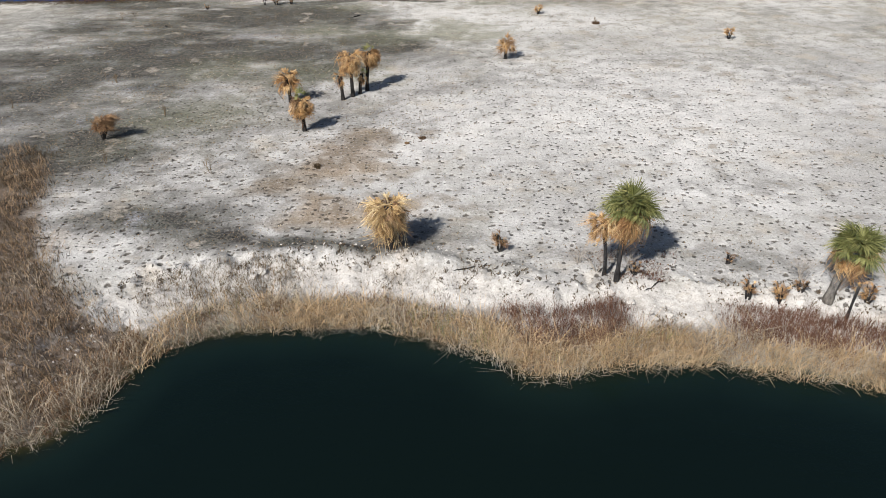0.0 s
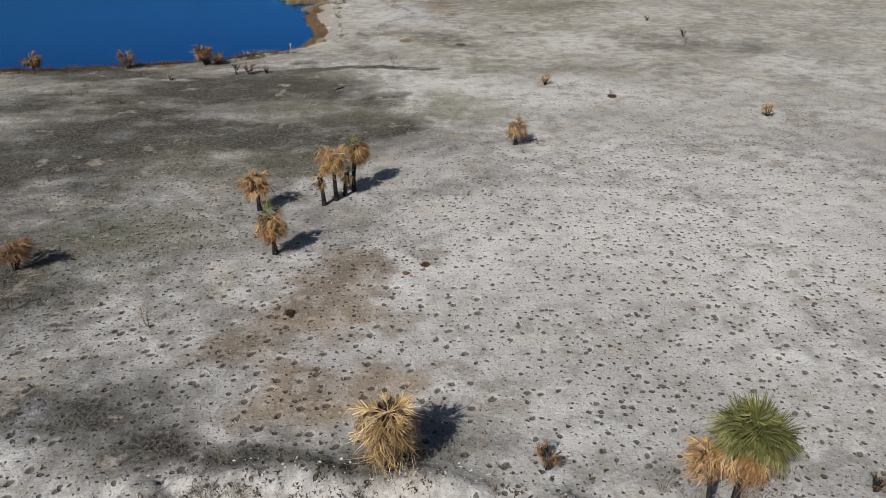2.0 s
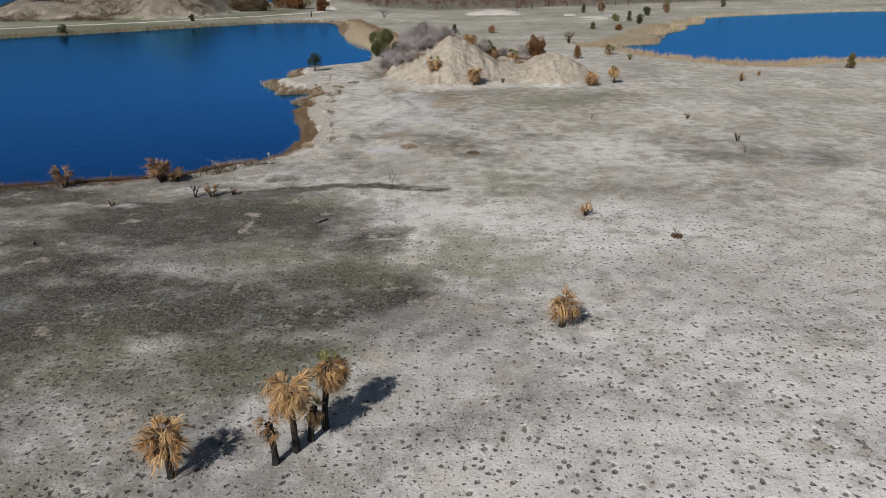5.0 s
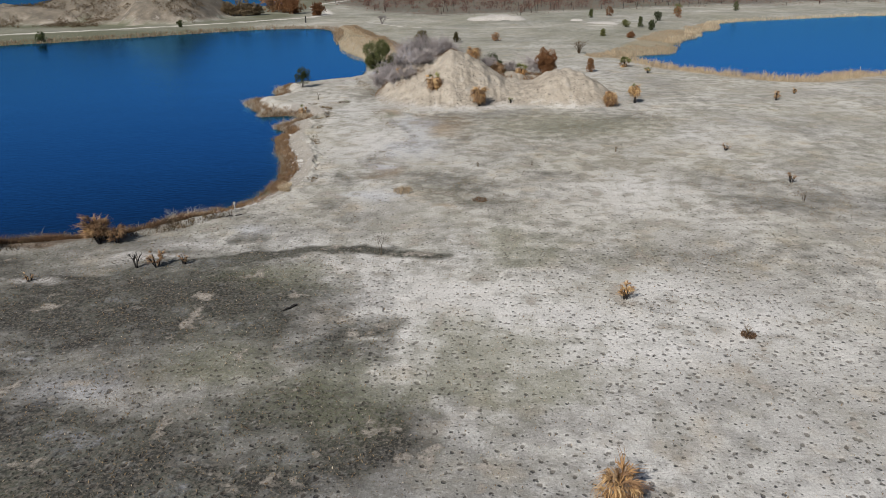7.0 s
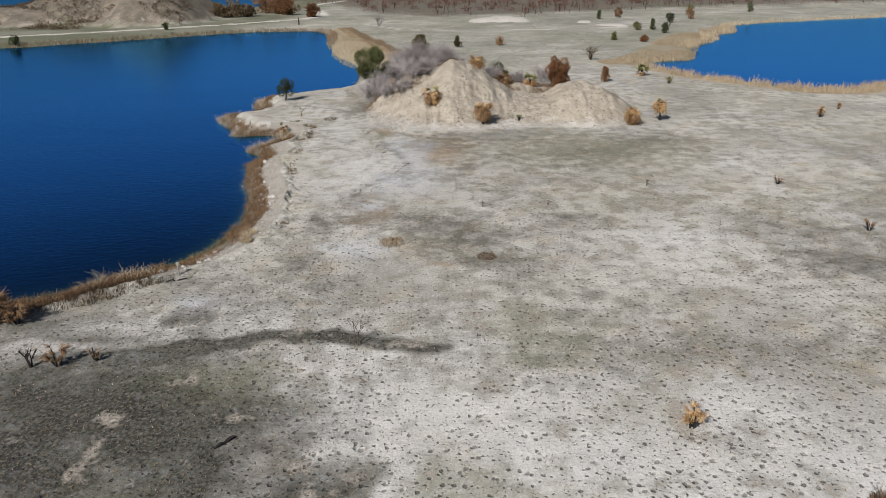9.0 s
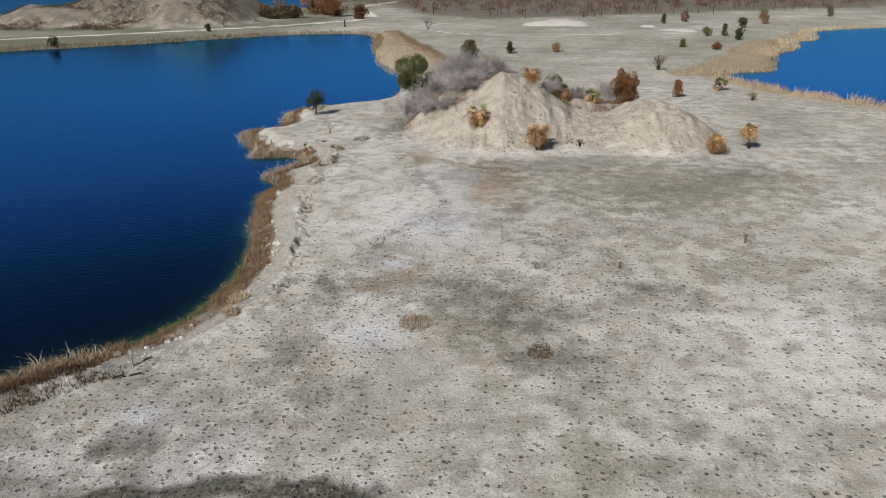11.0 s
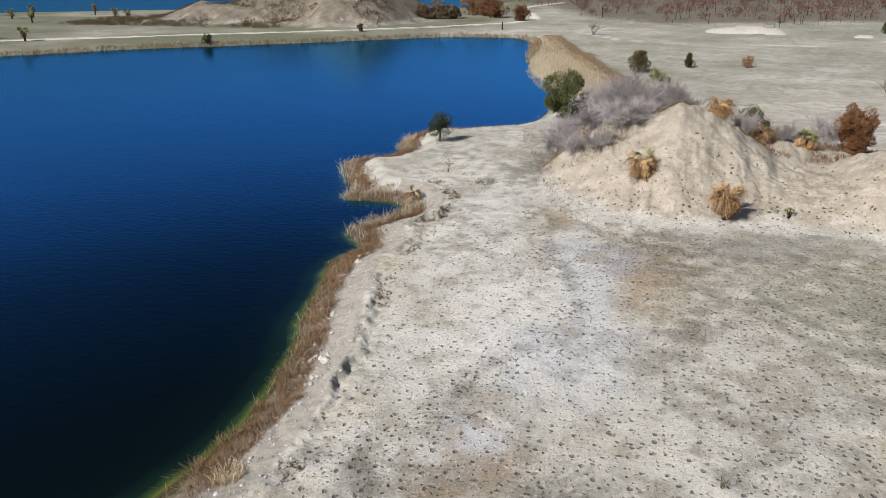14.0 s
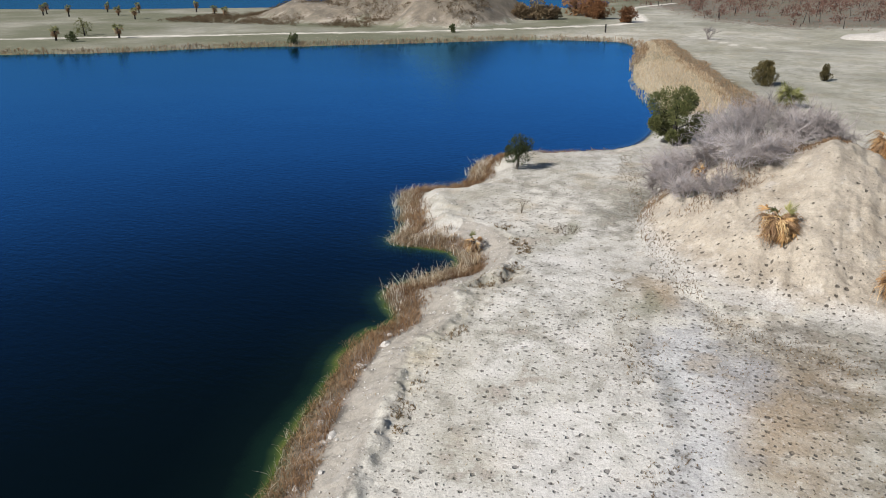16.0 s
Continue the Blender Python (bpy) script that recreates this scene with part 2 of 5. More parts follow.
def bark_material(name, dark, light, scale=6.0):
    m, nt, b = material(name, 0.95)
    co = coords(nt)
    f = noise_tex(nt, co, scale, 5, 0.6, (1, 1, 0.5))
    nt.links.new(ramp(nt, f, (0.35, dark), (0.75, light)), b.inputs["Base Color"])
    bump(nt, b, f, 0.8, 0.04)
    return m


def rock_material(name="pale_limestone", dark=(0.30, 0.28, 0.25), light=(0.55, 0.53, 0.50)):
    m, nt, b = material(name, 0.9)
    f = noise_tex(nt, coords(nt), 4.0, 6, 0.65)
    nt.links.new(ramp(nt, f, (0.35, dark), (0.65, light)), b.inputs["Base Color"])
    bump(nt, b, f, 0.7, 0.05)
    return m


GROUND, WATER, ROCK = ground_material(), water_material(), rock_material()
POND_WATER = water_material("pond_water", (0.0028, 0.0058, 0.0044), (0.007, 0.010, 0.006), ((0.05, 0.035, 0.018), (0.028, 0.024, 0.010), (0.014, 0.015, 0.007)))
SAND = rock_material("heaped_sand", (0.27, 0.25, 0.22), (0.46, 0.435, 0.40))
FROND_GREEN = leaf_material("green_frond", (0.08, 0.088, 0.026), (0.18, 0.185, 0.065), (0.35, 0.33, 0.135), 0.5)
FROND_DEAD = leaf_material("scorched_frond", (0.20, 0.10, 0.04), (0.45, 0.27, 0.115), (0.66, 0.48, 0.26), trans=0.15)
FROND_STRAW = leaf_material("straw_frond", (0.20, 0.11, 0.045), (0.47, 0.32, 0.145), (0.70, 0.57, 0.35), trans=0.15)
FROND_BROWN = leaf_material("brown_frond", (0.11, 0.062, 0.034), (0.25, 0.145, 0.075), (0.40, 0.275, 0.155), trans=0.15)
REED = leaf_material("straw_reed", (0.27, 0.175, 0.09), (0.54, 0.395, 0.235), (0.78, 0.65, 0.46), 0.8, 0.5)
REED_TAN = leaf_material("tan_reed", (0.30, 0.225, 0.145), (0.48, 0.38, 0.255), (0.64, 0.54, 0.385), 0.85, 0.3)
REED_BROWN = leaf_material("brown_reed", (0.09, 0.055, 0.035), (0.20, 0.125, 0.07), (0.36, 0.255, 0.155), 0.85, 0.5)
REED_RUST = leaf_material("rusty_reed", (0.06, 0.035, 0.02), (0.155, 0.085, 0.045), (0.32, 0.205, 0.11), 0.85, 0.5)
REED_GREY = leaf_material("bleached_reed", (0.26, 0.21, 0.15), (0.47, 0.40, 0.30), (0.66, 0.59, 0.47), 0.85, 0.5)
REED_GREEN = leaf_material("green_reed", (0.14, 0.15, 0.05), (0.28, 0.27, 0.10), (0.45, 0.39, 0.18), 0.7, 0.5)
SCRUB = leaf_material("burnt_scrub", (0.05, 0.036, 0.022), (0.12, 0.085, 0.05), (0.23, 0.17, 0.10), 0.9, 0.8)
SCRUB_RED = leaf_material("reddish_stem", (0.09, 0.045, 0.03), (0.17, 0.09, 0.06), (0.27, 0.17, 0.11), 0.9, 0.8)
TWIG_GREY = leaf_material("grey_twig", (0.21, 0.185, 0.175), (0.36, 0.32, 0.31), (0.50, 0.455, 0.44), 0.9, 1.0)
JUNIPER = leaf_material("juniper_green", (0.025, 0.035, 0.013), (0.075, 0.09, 0.03), (0.17, 0.165, 0.065), 0.7)
JUNIPER_OLIVE = leaf_material("olive_juniper", (0.045, 0.035, 0.015), (0.10, 0.085, 0.032), (0.19, 0.14, 0.055), 0.75)
JUNIPER_RED = leaf_material("scorched_juniper", (0.11, 0.05, 0.022), (0.22, 0.105, 0.045), (0.34, 0.20, 0.10), 0.8)
WOODS = leaf_material("far_scorched_leaf", (0.12, 0.065, 0.05), (0.21, 0.12, 0.09), (0.31, 0.20, 0.15), 0.9, 0.1)
CHAR = bark_material("charred_bark", (0.006, 0.006, 0.006), (0.045, 0.04, 0.037))
BARK = bark_material("grey_bark", (0.05, 0.045, 0.04), (0.21, 0.19, 0.165))
DEADWOOD = bark_material("bleached_wood", (0.20, 0.17, 0.14), (0.42, 0.38, 0.33))
POST = bark_material("weathered_post", (0.20, 0.19, 0.18), (0.38, 0.37, 0.35))

# ---- the lie of the land ----
rng = np.random.default_rng(7)
LEVEL = -1.0
LATTICE = np.random.default_rng(3).random(65536)


def vnoise(x, y, seed):
    x, y = np.asarray(x, float), np.asarray(y, float)
    xi, yi = np.floor(x).astype(np.int32), np.floor(y).astype(np.int32)
    fx, fy = x - xi, y - yi
    fx, fy = fx * fx * (3 - 2 * fx), fy * fy * (3 - 2 * fy)

    def lattice(a, b):
        return LATTICE[((a + 37 * seed) & 255) * 256 + ((b + 101 * seed) & 255)]

    top = lattice(xi, yi) * (1 - fx) + lattice(xi + 1, yi) * fx
    low = lattice(xi, yi + 1) * (1 - fx) + lattice(xi + 1, yi + 1) * fx
    return top * (1 - fy) + low * fy


def fbm(x, y, scale, seed, octaves=3):
    total, amp, out = 0.0, 1.0, 0.0
    for k in range(octaves):
        out = out + amp * (vnoise(np.asarray(x) * scale * 2 ** k, np.asarray(y) * scale * 2 ** k, seed + k) - 0.5)
        total += amp
        amp *= 0.5
    return out / total * 2


def chaikin(pts, rounds=2):
    p = np.array(pts, float)
    for _ in range(rounds):
        q = np.roll(p, -1, axis=0)
        p = np.stack([p * 0.75 + q * 0.25, p * 0.25 + q * 0.75], 1).reshape(-1, 2)
    return p


NEAR_POND = chaikin([(-20, 15.8), (-15.8, 17.6), (-14.2, 18.1), (-13.4, 19.8), (-12.8, 21.9), (-12.1, 23.2), (-9.6, 24.4), (-7.0, 24.8), (-2.6, 24.8), (-0.8, 23.9), (1.5, 23.0), (2.6, 22.2),
                     (3.4, 21.4), (4.9, 21.3), (6.0, 21.9), (11.1, 22.2), (12.2, 21.5), (14.0, 21.5), (17.2, 20.3), (24, 17.5), (40, 12), (60, -10), (30, -45), (-20, -45), (-38, -15), (-30, 8)])
WEST_LAKE = chaikin([(-160, 98), (-80, 95), (-45.3, 92.3), (-37, 94), (-29, 95.2), (-25, 96.4), (-22.3, 99.2), (-19.2, 101.1), (-17.3, 103.3), (-16.3, 106.5), (-16.0, 111.5), (-16.8, 116.2), (-18.3, 120.8),
                     (-19.1, 125), (-20.0, 128.6), (-18.5, 130.8), (-21.0, 133.2), (-21.1, 134.6), (-19.4, 137.1), (-18.2, 138.9), (-19.6, 141.5), (-22.0, 141.5), (-24.9, 140.8), (-24.9, 144), (-27.3, 147.4),
                     (-29.2, 150.9), (-28.5, 153.8), (-24.6, 156), (-26.6, 161.3), (-26.2, 167), (-25.0, 169.4), (-19.4, 170.2), (-15, 174.4)]
                    + [(-12.5, 180), (-13.9, 199.8), (-16.7, 208), (-21.3, 217.5), (-25.7, 245), (-30.4, 278.2), (-42, 280.8), (-57, 277.8), (-68, 270.7), (-84, 258.7), (-97, 250.5), (-108, 243.5), (-119.7, 237.5),
                       (-137.7, 220), (-148.5, 213.5), (-160, 207.6), (-200, 190), (-240, 150), (-210, 110)])
EAST_LAKE = chaikin([(43.6, 200.8), (45.7, 193), (48.4, 186.9), (51.8, 180.5), (57.6, 174), (61.2, 168.5), (65.7, 167.3), (73.2, 171), (82, 174), (95, 169), (140, 166), (210, 195), (235, 290), (168, 309), (138.6, 299), (103.4, 287),
                     (95.4, 281), (87.4, 258.3), (79.8, 255.8), (75.6, 240.3), (65.1, 231), (56.6, 204.2), (49, 203.6)])
NORTH_REEDS = chaikin([(-19.5, 208), (-25.5, 240), (-29.5, 273), (-24, 276.5), (-17.4, 245), (-9, 222), (-4.4, 201.7), (-6.5, 190), (-12.5, 193)])
EAST_REEDS = chaikin([(32.6, 197.6), (47.3, 214.2), (58.7, 238.6), (77.1, 260.8), (94.2, 284), (95, 272), (84, 250.7), (65.4, 226), (55.8, 205), (52.1, 193.8), (40.8, 199), (34.5, 193)])
FAR_LAKE = chaikin([(-460, 300), (-275, 331), (-230, 356), (-140, 392), (-96, 386), (-80, 399), (-66, 470), (-200, 580), (-460, 580)])
# distance from the water's edge and height, for the bank of each lake
LAKES = [("pond_water", NEAR_POND, [-8, -2.5, -0.5, 0, 1.2, 2.4, 3.6, 4.4, 5.4], [-7, -5.5, -2.6, -1.05, -0.85, -0.68, -0.36, -0.06, 0.0]),
         ("west_lake_water", WEST_LAKE, [-8, -3, -0.4, 0, 1.2, 1.9, 3.4, 3.8, 4.8], [-8, -5.0, -2.0, -1.04, -0.82, -0.62, 0.0, 0.04, 0.0]),
         ("east_lake_water", EAST_LAKE, [-8, -4, 0, 5, 9], [-6, -2.5, -1.02, -0.75, -0.3]),
         ("far_lake_water", FAR_LAKE, [-8, -4, 0, 3, 7], [-6, -2.5, -1.02, -0.5, 0.0])]


def shore_distance(x, y, poly, reach=12.0):
    """Metres from the edge of a lake, negative on the water; no further than reach."""
    x, y = np.asarray(x, float), np.asarray(y, float)
    out = np.full(x.shape, reach)
    lo, hi = poly.min(0) - reach, poly.max(0) + reach
    near = (x > lo[0]) & (x < hi[0]) & (y > lo[1]) & (y < hi[1])
    px, py = x[near], y[near]
    d2, inside = np.full(px.shape, 1e9), np.zeros(px.shape, bool)
    for (ax, ay), (bx, by) in zip(poly, np.roll(poly, -1, axis=0)):
        ex, ey = bx - ax, by - ay
        k = np.clip(((px - ax) * ex + (py - ay) * ey) / (ex * ex + ey * ey + 1e-9), 0, 1)
        d2 = np.minimum(d2, (px - ax - k * ex) ** 2 + (py - ay - k * ey) ** 2)
        if ay != by:
            inside ^= ((ay > py) != (by > py)) & (px < ex * (py - ay) / ey + ax)
    d = np.minimum(np.sqrt(d2), reach)
    out[near] = np.where(inside, -d, d)
    return out


def heap(x, y, cx, cy, high, left, right, front, back, power):
    dx, dy = x - cx, y - cy
    r = np.hypot(dx / np.where(dx < 0, left, right), dy / np.where(dy < 0, front, back))
    return high * (1 - np.maximum(r, 0.06) ** power)


def mound_height(x, y):
    """The two-peaked spoil heap and the high heap beyond the lake."""
    x, y = np.asarray(x, float), np.asarray(y, float)
    out = np.zeros(x.shape)
    near = (x > -14) & (x < 46) & (y > 130) & (y < 186)
    px, py = x[near], y[near]
    wx, wy = px + 1.2 * fbm(px, py, 0.16, 31), py + 1.2 * fbm(px, py, 0.16, 41)
    parts = [heap(wx, wy, 3.4, 152, 7.0, 11, 11, 13.8, 13, 1.2), heap(wx, wy, -1.6, 155.5, 6.1, 7.2, 9, 14, 12, 1.4),
             heap(wx, wy, 20.8, 148, 4.3, 9, 7.5, 9.5, 11, 1.6), heap(wx, wy, 12, 149.5, 2.2, 10, 10, 11.2, 12, 2.0), heap(wx, wy, 10, 158, 2.6, 14, 16, 9, 10, 2.0), heap(wx, wy, -0.5, 147, 0.9, 9, 15, 12.5, 12, 1.3)]
    h = np.log(sum(np.exp(2.6 * np.maximum(q, -1)) for q in parts)) / 2.6 - 0.25
    gully = (0.34 * fbm(px * 1.0, py * 0.2, 0.8, 61) + 0.16 * fbm(px, py, 1.5, 65) + 0.07 * fbm(px, py, 4.0, 67)) * np.clip(h, 0, 1)
    out[near] = np.maximum(h + gully, 0)
    far = (x > -230) & (x < -40) & (y > 265) & (y < 380)
    px, py = x[far], y[far]
    wx, wy = px + 6 * fbm(px, py, 0.05, 71), py + 6 * fbm(px, py, 0.05, 81)
    parts = [heap(wx, wy, -99, 322, 19, 27, 27, 32, 40, 1.05), heap(wx, wy, -142, 310, 7.5, 34, 34, 21, 25, 1.6), heap(wx, wy, -118, 318, 11.5, 32, 25, 26, 25, 1.5)]
    h = np.log(sum(np.exp(0.9 * np.maximum(q, -3)) for q in parts)) / 0.9 - 0.6
    out[far] = np.maximum(h + 3.0 * fbm(px, py, 0.13, 91, 5) * np.clip(h, 0, 1), 0)
    return out


def land(x, y, shores=None):
    """Height of the ground without its hoof prints."""
    x, y = np.asarray(x, float), np.asarray(y, float)
    h = 0.10 * fbm(x, y, 0.05, 3) + 0.05 * fbm(x, y, 0.35, 5) + 0.02 * fbm(x, y, 1.7, 9)
    m = mound_height(x, y)
    h = h * (m < 0.3) + m
    for k, (name, poly, ds, hs) in enumerate(LAKES):
        d = shores[k] if shores else shore_distance(x, y, poly)
        wob = 0.55 * fbm(x, y, 0.28, 100 + k) * np.clip(d / 1.5, 0, 1) + 0.16 * fbm(x, y, 1.1, 110 + k)
        bank = np.interp(d + wob, ds, hs)
        if k == 1:
            strong = np.clip(0.12 + 1.3 * fbm(x, y, 0.3, 131, 4) + 0.42 * np.exp(-((y - 120) / 8) ** 2) + 0.4 * np.exp(-((y - 137) / 3) ** 2), 0, 1) * np.clip((146 - y) / 4, 0, 1) * np.clip((y - 94) / 5, 0, 1)
            rim = np.interp(d + wob + 0.7 * fbm(x, y, 0.7, 137, 4), [2.9, 3.5, 3.8, 4.2, 5.4], [0, 0.24, 0.27, -0.24, 0]) * strong
        else:
            rim = np.exp(-((d + wob - ds[-1] + 0.6) / np.where(d + wob < ds[-1] - 0.6, 1.0, 0.4)) ** 2) * (0.08 + 0.4 * fbm(x, y, 0.9, 130)) * (k < 1)
        f = np.clip((ds[-1] + 1.0 - d) / 2.0, 0, 1)
        rocky = (0.16 * fbm(x, y, 1.1, 120 + k) + 0.08 * fbm(x, y, 3.1, 125 + k)) * np.clip(d / 2, 0, 1) * (k < 2)
        h = np.where(d < ds[-1] + 1.0, bank + rim + (h * (1 - f)) + rocky * f, h)
    return h


GRID = {}


def height(x, y):
    """Height of the built ground, by interpolation in its grid."""
    xs, ys, z = GRID["x"], GRID["y"], GRID["z"]
    x, y = np.asarray(x, float), np.asarray(y, float)
    i = np.clip(np.searchsorted(xs, x) - 1, 0, len(xs) - 2)
    j = np.clip(np.searchsorted(ys, y) - 1, 0, len(ys) - 2)
    u, v = (x - xs[i]) / (xs[i + 1] - xs[i]), (y - ys[j]) / (ys[j + 1] - ys[j])
    return (z[j, i] * (1 - u) + z[j, i + 1] * u) * (1 - v) + (z[j + 1, i] * (1 - u) + z[j + 1, i + 1] * u) * v


def at(x, y):
    return float(height(x, y))


# burnt, ochre, greening, ash and bare patches: x, y and half-sizes
BURN = [(-32.4, 79.4, 9.9, 6.4), (-17.3, 77.0, 9.5, 7.3), (-26.1, 68.3, 7.4, 6.3), (-7.9, 68.5, 4.5, 4.7), (-11.1, 59.9, 3.8, 3.8), (-23.5, 55.9, 3.8, 4.7), (-17.1, 33.1, 3.4, 2.4),
        (-16.3, 81.6, 7.3, 5.0), (-15.9, 75.0, 4.6, 2.3), (-5.7, 75.3, 3.0, 3.2), (-14.4, 91.8, 1.5, 1.2)]
BURN_NORTH = [(-15, 45.5, 6, 5), (-12, 32, 4.5, 3), (33.5, 101, 3.5, 6), (37.5, 96, 3, 5), (-4.5, 46.5, 4.5, 5), (2.2, 54.5, 3.4, 2.6), (13.2, 79.3, 1.8, 1.0), (18.3, 86, 4, 1.8), (-7.5, 95, 2.2, 1.8), (0.5, 106.5, 3.4, 2.4), (11.1, 106.7, 2.6, 1.4), (24, 132, 7, 3), (13.8, 132, 8, 2.6), (12.3, 79.2, 1.6, 1.1), (0.8, 104.9, 4.0, 3.3), (3.4, 99.8, 2.6, 2.0), (-9.0, 98.3, 2.0, 1.7), (18.1, 128.6, 9.0, 4.4), (11.1, 132.0, 13.1, 3.8), (-9.5, 107.6, 0.7, 1.6), (-1.1, 106.5, 2.0, 2.0), (2.4, 121.7, 1.9, 2.2), (28.7, 102.6, 4.4, 4.2),
              (28.2, 96.8, 4.3, 2.9), (-8.5, 154.4, 1.8, 5.8), (7.2, 28.4, 4.9, 1.3), (13.6, 27.3, 3.9, 1.5), (-5.3, 30.8, 5.8, 0.7)]
TAN = [(-2.5, 34.5, 3.0, 1.3), (-8.5, 36.5, 2.4, 1.4), (-4.6, 44.2, 2.6, 1.4), (-5.9, 42.2, 3.0, 2.0), (-6.6, 39.2, 4.0, 2.8), (-5.9, 33.9, 2.7, 1.1), (-0.1, 98.1, 1.3, 1.6), (-5.3, 108.7, 2.2, 2.4), (-6.2, 107.4, 1.2, 1.1), (-5.5, 112.4, 0.8, 0.6), (-6.7, 138.4, 2.0, 1.6), (1.2, 129.0, 3.6, 6.0)]
TAN_FAINT = [(6.4, 119.6, 7.9, 11.0), (9.5, 120.9, 8.0, 5.5), (7.6, 124.4, 6.6, 7.4), (2.0, 102.8, 7.9, 5.4), (20, 112, 9, 12)]
GREEN = [(-5.4, 70.9, 5.0, 2.6), (0.0, 71.0, 4.5, 2.0), (4.5, 71.0, 3.0, 1.6), (-11.5, 74.0, 3.4, 2.6), (-11, 84, 4.5, 1.8), (-11, 59.5, 6, 4), (-18, 48, 5, 5), (-7.2, 136.9, 0.9, 2.2), (-4.5, 128.6, 0.6, 1.6), (5.7, 88.7, 3.4, 3.3), (1.5, 73.9, 5.4, 4.3), (5.0, 90.7, 2.1, 2.4), (5.4, 86.3, 2.2, 1.3), (4.9, 90.7, 1.6, 1.5), (-13.1, 146.1, 0.9, 2.5), (-19.1, 60.2, 4.2, 3.6), (21.1, 127.6, 8.1, 5.8), (15.8, 128.5, 10.3, 7.8)]
ASH = [(-5.4, 101.3, 1.9, 2.5), (-2.2, 119.3, 3.1, 4.5), (-5.9, 110.5, 1.1, 2.1), (-5.4, 110.5, 1.3, 1.8), (-1.7, 120.7, 2.6, 3.3), (-1.5, 128.5, 1.9, 4.0), (-14.2, 93.4, 1.5, 1.8), (-19.0, 71.5, 2.6, 2.0), (-5.7, 101.3, 2.6, 1.8),
       (-4.1, 130.7, 1.6, 6.5), (-2.8, 125.6, 1.8, 4.4)]
PALE = [(-15, 48, 3.6, 2.6), (29.5, 123, 3.4, 1.8), (18.9, 77.6, 2.4, 1.6), (-1.5, 77, 3.0, 2.2), (39, 87, 2, 4), (-12, 137, 2.6, 8), (-2.0, 75.3, 2.6, 1.6), (6, 78, 8, 3.5), (10, 75, 7, 3), (17, 76, 5, 4), (9, 46, 9, 6), (15, 43, 6, 5), (-3.2, 83.1, 5.7, 7.6), (0.7, 87.9, 3.9, 3.5), (-10.1, 89.4, 2.7, 1.9), (13.3, 53.1, 7.5, 8.2), (1.8, 45.5, 6.0, 5.0), (17.9, 50.8, 8.4, 10.9), (2.6, 80.8, 6.0, 4.0), (13.9, 79.9, 4.0, 3.1), (-7.3, 122.5, 4.2, 10.3),
        (-9.6, 128.4, 3.0, 8.1), (-6.8, 122.3, 3.1, 2.8), (17.0, 101.5, 6.0, 5.3), (-25.2, 44.2, 2.3, 2.2), (30.3, 123.8, 3.6, 3.0)]
WOOD_X, WOOD_Y = (-60, -47, -34, -17, 10, 38, 93, 152, 300), (410, 397, 366, 333, 314, 313, 345, 352, 360)
DAMP = [(-25, 277), (-18.0, 252), (-11.5, 231), (-4.0, 204), (-2.5, 196)]
OLD_TRAIL = [(-7.8, 139), (-6.8, 134.5), (-5.4, 130), (-4.1, 126.7), (-3.2, 123.9), (-3.1, 119), (-5.5, 116.5), (-7, 112)]
BURN_LINE = [(-26, 85.2), (-19.6, 86.1), (-14.5, 86.9), (-10.6, 88.0), (-6.5, 88.4), (-1.5, 87.6)]
SCRUB_Y, SCRUB_X = (14, 22.7, 24.3, 27.9, 33.6, 42.3, 43.3), (-10.5, -11.0, -14.2, -18.6, -21.8, -25.3, -29.4)
BURN_FIELD = [(-26, 77, 18, 12), (-17, 80, 8, 6), (-37, 58, 16, 13), (-27, 66, 11, 9), (-16, 67, 8, 11), (-26, 42, 6, 8), (-9, 31.2, 5, 1.0), (-6, 68, 4.5, 3), (-34, 76, 9, 8), (-38, 87, 9, 4), (-22.4, 80, 4, 2.2), (-12, 61.5, 3.6, 1.6), (-13, 67, 7, 5), (-22, 70, 9, 6)]
CLEAR = [(-2.0, 75.3, 2.5, 1.6), (-5.1, 75.9, 1.0, 0.5), (5, 79, 7, 3.4), (10, 75.5, 6, 3.2), (17, 75.5, 5, 4), (8, 45, 8, 5), (-8.2, 56.8, 1.6, 1.2), (-14.8, 62.0, 2.6, 1.4)]
EAST_TRAIL = [(30, 124), (31.2, 110), (34.9, 101.3), (36.9, 91.5), (39.5, 85.7), (41, 78)]
SAND_LENS = [(-27.0, 85.4, 2.2, 0.7), (-21.0, 88.6, 2.6, 0.6), (-18.0, 90.5, 2.4, 0.9), (-31, 85.8, 1.6, 0.5)]
PATH = [(-20.2, 291.7), (-7.6, 271.8), (2.9, 266.4), (15.9, 267.4), (31.2, 265.6), (59.7, 270.4)]
TRACK = [(-190, 222), (-160, 240), (-135, 254.6), (-109, 270), (-82, 286), (-61, 300.6), (-43.5, 318), (-38, 333), (-43.5, 357), (-50, 373), (-53, 400), (-40, 440)]


def inside(x, y, poly):
    return (shore_distance(x, y, poly, 4.0) < 0.5 * fbm(x, y, 0.3, 11)) * 1.0


def warp(x, y):
    return x + 2.4 * fbm(x, y, 0.22, 401, 4), y + 2.4 * fbm(x, y, 0.22, 411, 4)


def blotch(x, y, patches):
    out = np.zeros(x.shape)
    for cx, cy, a, b in patches:
        near = (abs(x - cx) < 2.2 * a) & (abs(y - cy) < 2.2 * b)
        r2 = ((x[near] - cx) / a) ** 2 + ((y[near] - cy) / b) ** 2
        out[near] = np.maximum(out[near], np.exp(-0.9 * r2))
    return out


